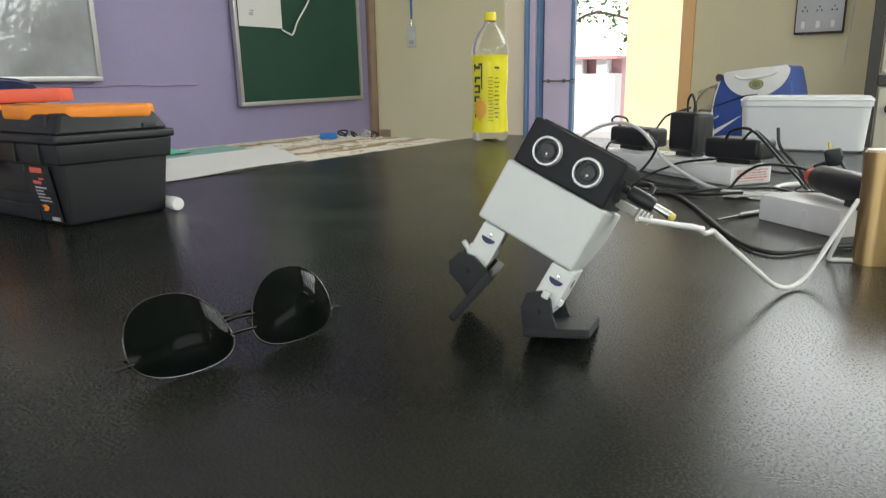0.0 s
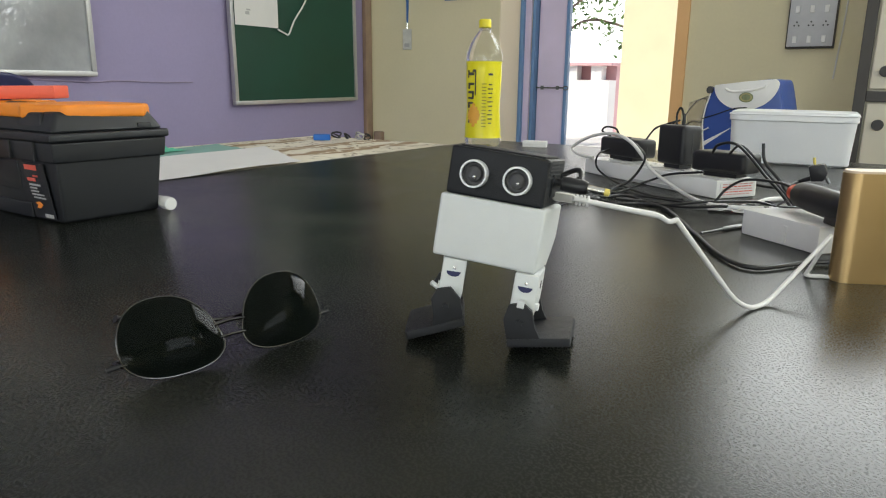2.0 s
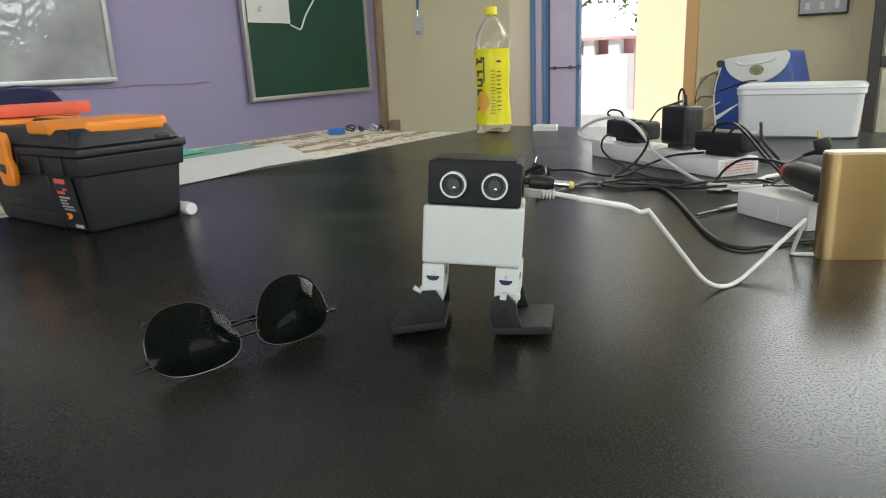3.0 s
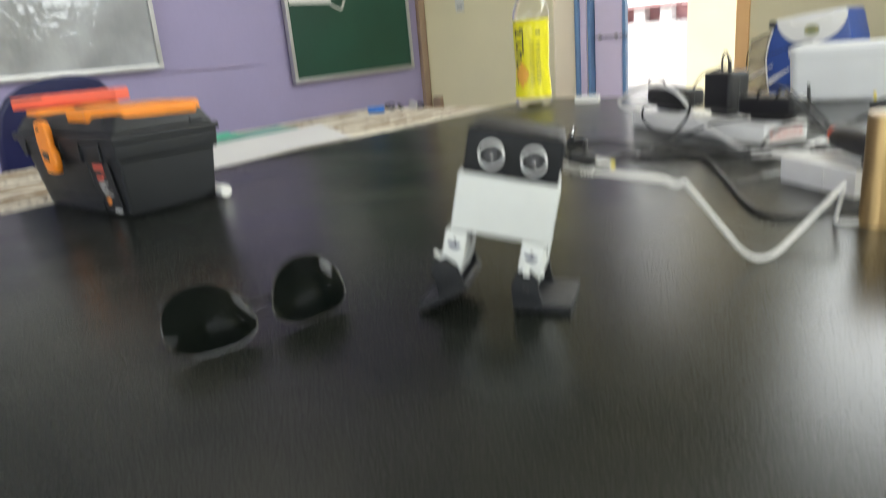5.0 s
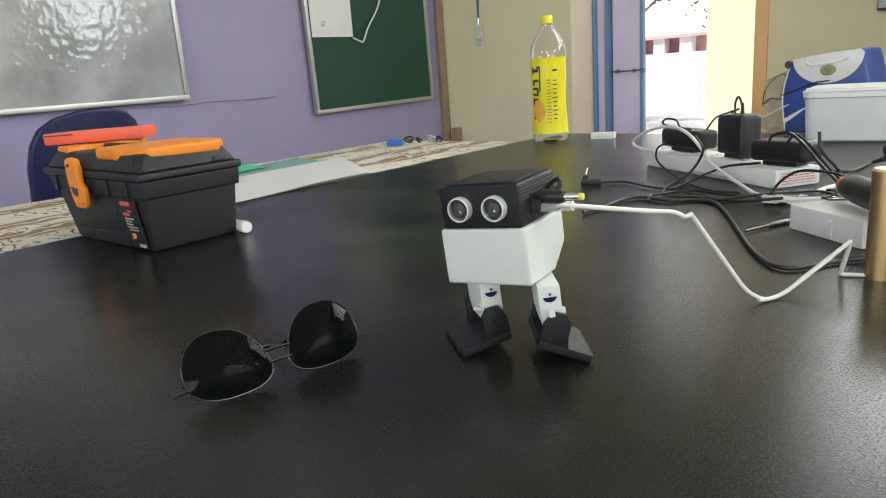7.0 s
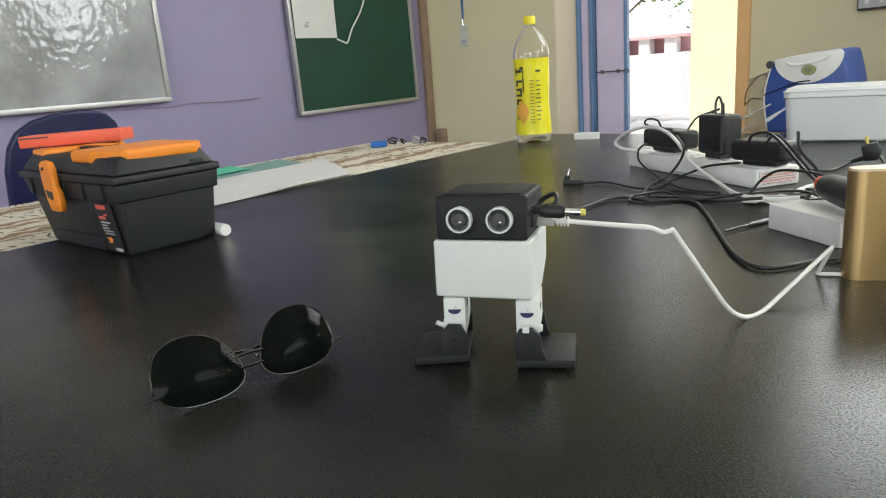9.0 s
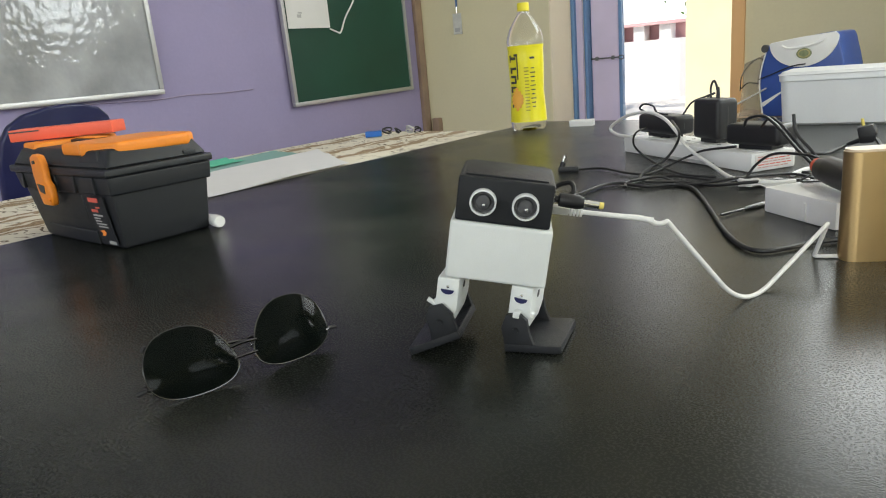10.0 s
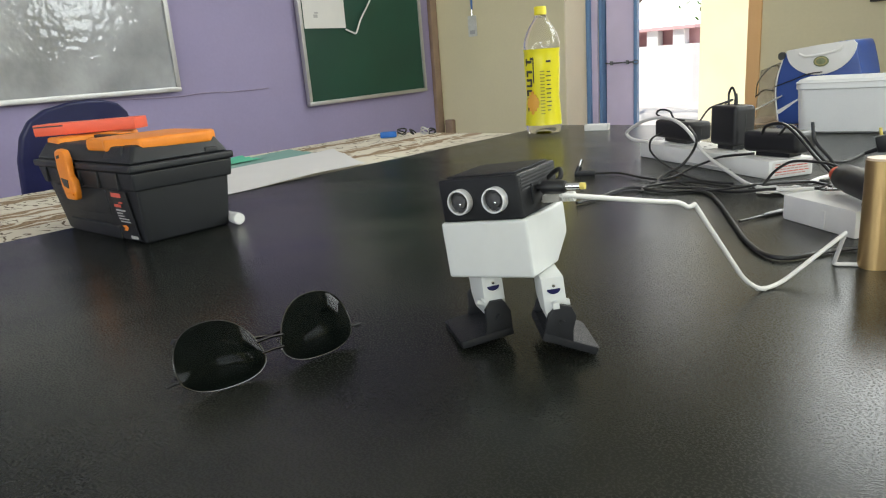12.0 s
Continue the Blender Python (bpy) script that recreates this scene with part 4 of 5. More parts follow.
# small parts on the cloth
cl = thing("usb_stick", pose(-0.50, 1.62, T + 0.0, 0, 0, 40), "blue stick with a dark cap on the cloth", "stick")
part("stick_body", box(0, 0.045, 0, 0.018, 0, 0.016, 0.003), BLUE_CLIP, cl)
for k, (x, y, r) in enumerate(((-0.455, 1.66, 0.014), (-0.45, 1.69, 0.010), (-0.43, 1.72, 0.012), (-0.415, 1.745, 0.010))):
    q = thing("wire_coil", pose(x, y, T - 0.0015, 0, 20 * k, 50 * k), "little dark wire coil lying on the cloth", "wire", "wires on the cloth")
    coil = [Vector((r * math.cos(a) * (1 - 0.02 * i), r * math.sin(a), r * 0.9 + 0.5 * r * math.sin(a * 0.7) + 0.003)) for i, a in enumerate(np.linspace(0, 11, 40))]
    part("wire", sweep(coil, 0.0022, 6), CABLE_BLACK if k != 2 else SILVER, q)


# power strip with three chargers
def power_strip(m):
    p = thing("power_strip", m, "white multi-socket power strip with printed sticker", "power strip")
    part("body", box(0, 0.315, 0, 0.075, 0, 0.026, 0.003), WHITE_PLASTIC, p)
    part("grip", box(0.13, 0.24, -0.0015, 0.0, 0.002, 0.006), BAR_GREY, p, smooth=False)
    for k in range(4):
        x = 0.05 + 0.072 * k
        s = part("socket", box(x, x + 0.045, 0.015, 0.06, 0.0262, 0.0275, 0.0005), WHITE_PLASTIC, p)
        for a, b in ((0.012, 0.03), (0.033, 0.03), (0.0225, 0.012)):
            part("socket_hole", rod((x + a, 0.015 + b, 0.0272), (x + a, 0.015 + b, 0.0278), 0.003, 10), BAR_DARK, s)
    st = part("sticker", box(0.3152, 0.3160, 0.006, 0.070, 0.003, 0.0235), PAPER, p, "white sticker with red print", smooth=False)
    rnd = random.Random(8)
    for k in range(5):
        y = 0.010
        while y < 0.060:
            w = rnd.uniform(0.004, 0.011)
            part("print_bar", box(0.3161, 0.3165, y, min(y + w, 0.066), 0.0050 + 0.0036 * k, 0.0064 + 0.0036 * k), BAR_RED if k % 2 else BAR_ROSE, st, smooth=False)
            y += w + 0.002


STRIP = pose(0.336, 1.442, T, 0, 0, -33)
power_strip(STRIP)


def charger(m, w, d, h, label):
    c = thing("charger", m, label, "charger", "chargers on the strip")
    part("case", box(0, w, 0, d, 0.006, 0.006 + h, 0.008, 4), BLACK_PLASTIC, c)
    part("foot", box(0.2 * w, 0.8 * w, 0.2 * d, 0.8 * d, 0, 0.0058), BLACK_PLASTIC, c, smooth=False)
    part("seam", box(-0.0004, w + 0.0004, 0.5 * d - 0.0006, 0.5 * d + 0.0006, 0.015, h - 0.006), BAR_DARK, c, smooth=False)


charger(STRIP @ pose(0.016, 0.018, 0.0282), 0.102, 0.042, 0.031, "long black charger plugged into the power strip")
charger(STRIP @ pose(0.160, 0.022, 0.0282), 0.058, 0.038, 0.060, "tall black charger standing on the power strip")
charger(STRIP @ pose(0.256, 0.004, 0.0282, 0, 0, 14), 0.084, 0.046, 0.029, "flat black charger overhanging the power strip")


def cord(name, pts, r, material, label, category="cable", per=8):
    return solo(name, sweep(smooth_line(pts, per), r, 8), material, pose(0, 0, 0), label, category, "cables on the table")


z0 = T + 0.0028
S = lambda x, y, z: tuple(STRIP @ Vector((x, y, z)))
cord("black_cable", [(0.436, 1.035, z0), (0.444, 1.080, z0), (0.447, 1.135, z0), (0.463, 1.152, z0), (0.488, 1.142, z0), (0.509, 1.138, z0), (0.533, 1.156, z0), (0.561, 1.148, z0), (0.595, 1.092, z0), (0.637, 1.008, z0), (0.672, 0.939, z0), (0.698, 0.901, z0), (0.716, 0.893, z0), (0.731, 0.908, z0), (0.750, 0.938, z0), (0.785, 0.968, z0), (0.86, 1.02, z0)], 0.0022, CABLE_BLACK, "thick black cable curving over the table")
cord("thin_cable", [(0.342, 1.233, z0), (0.382, 1.258, z0), (0.435, 1.229, z0), (0.470, 1.222, z0), (0.476, 1.262, z0), (0.482, 1.300, 0.757), (0.500, 1.312, 0.765), (0.529, 1.293, 0.777), (0.583, 1.258, 0.788)], 0.0018, CABLE_BLACK, "thin black cable with an angled plug")
pl = thing("angled_plug", pose(0.329, 1.232, T + 0.004, 0, 0, 20), "small black right-angle barrel plug", "plug")
part("boot", box(-0.006, 0.026, -0.004, 0.004, -0.0044, 0.0045, 0.002), BLACK_PLASTIC, pl)
part("elbow", rod((-0.002, 0, 0.0), (0.002, 0.002, 0.011), 0.0042, 12), BLACK_PLASTIC, pl)
part("barrel", rod((0.002, 0.002, 0.011), (0.005, 0.003, 0.021), 0.0026, 12), CHROME, pl, "chrome barrel")
for k, pts in enumerate((
    [(0.482, 1.130, z0), (0.471, 1.165, z0), (0.507, 1.215, z0), (0.576, 1.180, z0 + 0.004), (0.603, 1.200, z0 + 0.004), (0.632, 1.25, z0), (0.668, 1.272, z0), (0.684, 1.235, z0), (0.657, 1.238, z0 + 0.004), (0.609, 1.187, z0 + 0.006), (0.552, 1.163, z0), (0.504, 1.187, z0 + 0.004), (0.479, 1.151, z0 + 0.004)],
    [(0.500, 1.150, z0 + 0.004), (0.540, 1.175, z0), (0.585, 1.165, z0), (0.630, 1.175, z0 + 0.004), (0.665, 1.20, z0 + 0.003), (0.69, 1.215, z0)],
    [(0.60, 1.185, z0), (0.615, 1.19, 0.758), (0.627, 1.194, 0.775), (0.650, 1.178, 0.791), (0.680, 1.159, 0.795), (0.705, 1.150, 0.792), (0.73, 1.15, 0.775)],
    [(0.592, 1.262, 0.815), (0.602, 1.245, 0.827), (0.625, 1.231, 0.831), (0.646, 1.217, 0.818), (0.670, 1.201, 0.796), (0.693, 1.187, 0.777), (0.712, 1.17, 0.757)],
    [(0.610, 1.275, 0.812), (0.628, 1.252, 0.827), (0.650, 1.232, 0.815), (0.672, 1.215, 0.795), (0.694, 1.20, 0.777), (0.715, 1.185, 0.757)],
    [(0.659, 1.232, 0.833), (0.664, 1.229, 0.810), (0.686, 1.215, 0.789), (0.700, 1.205, 0.772), (0.72, 1.20, 0.757)],
    [S(0.055, 0.01, 0.045), (0.382, 1.388, 0.790), (0.377, 1.391, 0.771), (0.398, 1.375, 0.757), (0.458, 1.299, z0), (0.493, 1.256, z0), (0.53, 1.225, z0), (0.57, 1.22, z0)],
    [S(0.125, 0.01, 0.060), (0.480, 1.325, 0.798), (0.473, 1.327, 0.777), (0.462, 1.310, 0.758), (0.455, 1.28, z0), (0.470, 1.215, z0 + 0.004), (0.478, 1.18, z0)],
)):
    cord("cable_run", pts, 0.0017 + 0.0003 * (k % 2), CABLE_BLACK, "tangled thin black charger cable")
cord("charger_loop", [S(0.181, 0.04, 0.091), S(0.180, 0.04, 0.110), S(0.187, 0.04, 0.120), S(0.194, 0.04, 0.110), S(0.194, 0.042, 0.094)], 0.0017, CABLE_BLACK, "short black cable loop over the tall charger")
solo("cable_boot", rod(S(0.194, 0.042, 0.0944), S(0.194, 0.042, 0.111), 0.0032, 12, r2=0.002), BLACK_PLASTIC, pose(0, 0, 0), "black strain relief on the tall charger", "cable boot")
cord("lead_loop", [S(0.03, 0.03, 0.066), (0.357, 1.464, 0.823), (0.367, 1.457, 0.831), (0.389, 1.444, 0.829), (0.400, 1.436, 0.818), S(0.085, 0.03, 0.066)], 0.0017, CABLE_BLACK, "thin black loop above the long charger")
cord("charger_lead", [S(0.105, 0.045, 0.064), S(0.115, 0.055, 0.084), S(0.14, 0.06, 0.093), S(0.170, 0.055, 0.100), S(0.165, 0.045, 0.095)], 0.0016, CABLE_BLACK, "thin black lead between two chargers")
cord("white_cable", [(0.366, 1.406, 0.781), (0.326, 1.431, 0.783), (0.312, 1.441, 0.794), (0.356, 1.412, 0.816), (0.406, 1.380, 0.825), (0.444, 1.355, 0.817), (0.472, 1.337, 0.797), (0.495, 1.318, 0.777), (0.554, 1.262, 0.758), (0.600, 1.195, 0.7565), (0.639, 1.178, 0.7565), (0.674, 1.192, 0.7565)], 0.0027, CABLE_WHITE, "white cable arching over the chargers")
cord("white_cable_end", [(0.657, 1.249, 0.7535), (0.664, 1.290, 0.7535), (0.677, 1.310, 0.7535), (0.70, 1.33, 0.7535)], 0.0032, CABLE_WHITE, "short white cable end on the table")

# plug standing at the far right
vp = thing("mains_plug", pose(0.698, 1.515, T, 0, 0, 0), "black angled plug with brass pins", "plug")
part("plug_body", prism([(-0.012, 0.030), (0.010, 0.036), (0.016, 0.022), (0.012, 0.008), (-0.006, 0.006)], 0.018, "y", 0.003, start=-0.009), BLACK_PLASTIC, vp)
part("strain_relief", rod((-0.004, 0, 0.012), (-0.026, 0, 0.0035), 0.0042, 12, r2=0.0025), BLACK_PLASTIC, vp)
part("pin", rod((-0.004, 0, 0.033), (-0.006, 0, 0.044), 0.0022, 10), BRASS_YELLOW, vp)
part("pin", rod((0.014, 0, 0.014), (0.020, 0, 0.004), 0.0026, 10), STEEL, vp)
cord("plug_cable", [(0.673, 1.515, T + 0.0034), (0.668, 1.47, z0), (0.662, 1.435, z0), (0.645, 1.425, z0), (0.623, 1.44, z0)], 0.0022, CABLE_BLACK, "black cable of the angled plug")

# flat white box with a black tool on it, screwdriver beside
wb = thing("white_box", pose(0.675, 1.051, T, 0, 0, -38), "flat white adapter box on the table", "box")
part("shell", box(0, 0.100, 0, 0.075, 0, 0.027, 0.0025), WHITE_PLASTIC, wb)
part("tab", box(0.058, 0.062, -0.0015, 0.0, 0.002, 0.020, 0.0005), WHITE_PLASTIC, wb, smooth=False)
gg = thing("glue_gun", pose(0.723, 1.079, T + 0.0275, 0, 0, -58), "black hand tool with a red nozzle lying on the box", "glue gun")
part("barrel", lathe([(0, 0), (0.010, 0.001), (0.0132, 0.008), (0.0142, 0.03), (0.0142, 0.085), (0.012, 0.10), (0, 0.101)], 24, pose(0, 0, 0.0165, 0, 90, 0)), BLACK_PLASTIC, gg)
part("nozzle", lathe([(0, -0.014), (0.0065, -0.0138), (0.0082, -0.011), (0.0086, 0.002), (0, 0.002)], 18, pose(0, 0, 0.0165, 0, 90, 0)), RED, gg, "red rubber nozzle")
part("stand_wire", sweep(smooth_line([(0.004, -0.012, 0.010), (-0.006, -0.018, 0.002), (-0.004, 0.0, 0.0012), (0.0, 0.016, 0.002), (0.006, 0.012, 0.010)], 5), 0.0012, 6), STEEL, gg, "bent steel wire stand")
part("grip", frustum(0.075, 0.105, -0.012, 0.012, 0.0, 0.012, -0.002, 0.003), BLACK_PLASTIC, gg)
sd = thing("screwdriver", pose(0.643, 1.012, T + 0.0028, 0, 0, 68), "thin steel precision screwdriver", "screwdriver")
part("shaft", rod((0, 0, 0), (0.04, 0, 0), 0.0014, 10), STEEL, sd)
part("grip", lathe([(0, 0.036), (0.0022, 0.037), (0.0028, 0.042), (0.0028, 0.078), (0.002, 0.085), (0, 0.0855)], 14, pose(0, 0, 0, 0, 90, 0)), STEEL, sd)
sheet(pose(0.650, 1.195, T + 0.0004, 0, 0, 20), 0.085, 0.045, PAPER, "crumpled white paper slip under the cables", 0.003, 9)


# gold power bank standing on its end
def power_bank(m):
    p = thing("power_bank", m, "gold metal power bank standing upright on the table", "power bank")

    def slab(z0, z1, grow, n=10):
        r = 0.011
        out = []
        for cx, a0 in ((r, 90), (0.0604 - r, -90)):
            for k in range(n + 1):
                a = radians(a0 + 180 * k / n)
                out.append((cx + (r + grow) * math.cos(a), r + (r + grow) * math.sin(a)))
        return prism(out, z1 - z0, "z", start=z0)

    part("body", slab(0.002, 0.0885, 0), GOLD, p, "brushed gold metal sleeve")
    part("end_cap", slab(0.0886, 0.0905, -0.0008), GOLD_PLASTIC, p, "pale end cap")
    part("end_cap", slab(0.0, 0.0019, -0.0008), GOLD, p)


power_bank(pose(0.777, 0.891, T, 0, 0, 28))


# milky plastic box and cooler at the far end
def tray(m):
    t = thing("plastic_box", m, "milky white plastic food box with a rolled lid rim", "box")
    bm = bmesh.new()
    n = 6

    def ring(w, d, r, z):
        out = []
        for cx, cy, a0 in ((w - r, d - r, 0), (r - w, d - r, 90), (r - w, r - d, 180), (w - r, r - d, 270)):
            for k in range(n + 1):
                a = radians(a0 + 90 * k / n)
                out.append(bm.verts.new((cx + r * math.cos(a), cy + r * math.sin(a), z)))
        return out

    rings = [ring(0.100, 0.066, 0.012, 0.0), ring(0.108, 0.072, 0.016, 0.004), ring(0.113, 0.077, 0.018, 0.085), ring(0.116, 0.080, 0.02, 0.087), ring(0.116, 0.080, 0.02, 0.098), ring(0.112, 0.076, 0.02, 0.104), ring(0.100, 0.066, 0.02, 0.105)]
    for a, b in zip(rings, rings[1:]):
        for k in range(len(a)):
            j = (k + 1) % len(a)
            bm.faces.new((a[k], a[j], b[j], b[k]))
    bm.faces.new(rings[0][::-1])
    bm.faces.new(rings[-1])
    part("tub", bm, TRAY, t)
    part("lid_rim", sweep([Vector(v) for v in [(x, y, 0.0985) for x, y in [(0.1155 * cx, 0.0795 * cy) for cx, cy in ((1, 0.8), (0.96, 0.97), (0.8, 1), (-0.8, 1), (-0.96, 0.97), (-1, 0.8), (-1, -0.8), (-0.96, -0.97), (-0.8, -1), (0.8, -1), (0.96, -0.97), (1, -0.8))]]], 0.0017, 8, closed=True), TRAY, t)


tray(pose(0.612, 1.873, T, 0, 0, 4))


def cooler(m):
    c = thing("cool_box", m, "blue picnic cool box with a white panel lid", "cool box")
    outline = [(-0.100, 0.0), (-0.110, 0.060), (-0.113, 0.092), (-0.108, 0.128), (-0.097, 0.168), (-0.090, 0.184), (-0.080, 0.190), (0.080, 0.206), (0.094, 0.203), (0.100, 0.190), (0.112, 0.150), (0.120, 0.120), (0.119, 0.085), (0.112, 0.0)]
    part("tub", prism(outline, 0.175, "y", 0.006, 3, start=-0.0875), COOLER_BLUE, c, "deep blue ribbed shell")
    out = [(-0.082, 0.189)]
    for k in range(19):
        a = math.pi + math.pi * k / 18
        out.append((0.006 + 0.092 * math.cos(a) + 0.004 * k / 18, 0.186 + 0.010 * k / 18 + 0.066 * math.sin(a)))
    part("lid_panel", prism(out + [(0.092, 0.2055), (0.0, 0.1985)], 0.006, "y", 0.0015, 3, start=-0.0925), WHITE_PLASTIC, c, "white half-oval lid panel")
    part("panel_lip", sweep(smooth_line([(-0.050, -0.0925, 0.179), (-0.03, -0.0935, 0.172), (0.02, -0.0935, 0.176), (0.058, -0.0935, 0.184), (0.066, -0.0925, 0.192)], 5), 0.0035, 8), WHITE_PLASTIC, c, "moulded white grip ridge")
    em = part("emblem", lathe([(0, 0), (0.019, 0.0003), (0.021, 0.0015), (0, 0.003)], 24, pose(0.012, -0.0925, 0.158, 90, 0, 0) @ Matrix.Diagonal((1, 0.62, 1, 1))), mat("green_emblem", (0.22, 0.25, 0.13), 0.5, vary=0.3, scale=150), c, "small green oval emblem")
    part("emblem_ring", lathe([(0.013, 0.0028), (0.015, 0.0034), (0.017, 0.0028)], 24, pose(0.012, -0.0925, 0.158, 90, 0, 0) @ Matrix.Diagonal((1, 0.62, 1, 1))), mat("dull_gold_print", (0.42, 0.36, 0.16), 0.5), em)
    part("hinge_knob", rod((-0.099, -0.094, 0.176), (-0.099, -0.080, 0.176), 0.010, 14), BAR_DARK, c, "dark hinge end")
    part("edge_piping", sweep(smooth_line([(-0.096, -0.0885, 0.168), (-0.108, -0.0885, 0.128), (-0.113, -0.0885, 0.092), (-0.110, -0.0885, 0.060), (-0.102, -0.0885, 0.01)], 5), 0.0020, 6), WHITE_PLASTIC, c, "white edge line")
    part("wave_print", prism([(-0.108, 0.035), (-0.03, 0.075), (-0.022, 0.078), (-0.05, 0.060), (-0.10, 0.026)], 0.0012, "y", start=-0.0888), WHITE_PLASTIC, c, "white wave print", smooth=False)
    part("lid_cord", sweep(smooth_line([(-0.115, -0.092, 0.098), (-0.07, -0.096, 0.112), (-0.02, -0.097, 0.128), (0.018, -0.096, 0.132)], 5), 0.0016, 6), CABLE_BLACK, c, "thin dark cord across the lid")
    part("carry_strap", sweep(smooth_line([(-0.09, -0.095, 0.075), (-0.13, -0.110, 0.055), (-0.17, -0.125, 0.036), (-0.21, -0.135, 0.022)], 6), 0.008, 8, flat=0.25), WHITE_PLASTIC, c, "white carrying strap")


stool = thing("side_stool", pose(0.415, 2.36, 0), "plain wooden stool under the cool box", "stool")
part("seat", box(-0.17, 0.17, -0.13, 0.13, 0.69, 0.715, 0.004), WOOD, stool)
for x in (-0.15, 0.12):
    for y in (-0.11, 0.08):
        part("leg", box(x, x + 0.03, y, y + 0.03, 0, 0.6895, 0.002), WOOD, stool, smooth=False)
cooler(pose(0.439, 2.362, 0.7155, 0, 0, -4) @ Matrix.Diagonal((0.865, 1, 1, 1)))
bag = bmesh.new()
bmesh.ops.create_grid(bag, x_segments=8, y_segments=12, size=0.5)
for v in bag.verts:
    x, y = v.co.x, v.co.y
    v.co = Vector((x * 0.07 * (1 - 0.3 * (y + 0.5)), 0.02 * noise.noise(Vector((x * 4, y * 5, 2))), (y + 0.5) * 0.15 + 0.02 * x))
grown = bmesh.ops.extrude_face_region(bag, geom=bag.faces[:])
for v in grown["geom"]:
    if isinstance(v, bmesh.types.BMVert):
        v.co.y += 0.012
bmesh.ops.recalc_face_normals(bag, faces=bag.faces[:])
solo("plastic_bag", bag, BAG_FILM, pose(0.315, 2.30, 0.716, 0, 0, 10), "crumpled clear brownish plastic bag beside the cool box", "bag")
for k, pts in enumerate(([(-0.03, 0, 0.07), (-0.026, 0, 0.11), (0.0, -0.004, 0.145), (0.022, 0, 0.15), (0.03, 0, 0.12)], [(-0.028, 0, 0.075), (-0.01, -0.006, 0.09), (0.015, -0.004, 0.088), (0.034, 0, 0.105)])):
    solo("bag_tie", sweep(smooth_line(pts, 6), 0.0016, 6), GUN, pose(0.315, 2.288, 0.716, 0, 0, 10), "thin dark tie of the plastic bag", "tie", "ties of the bag")


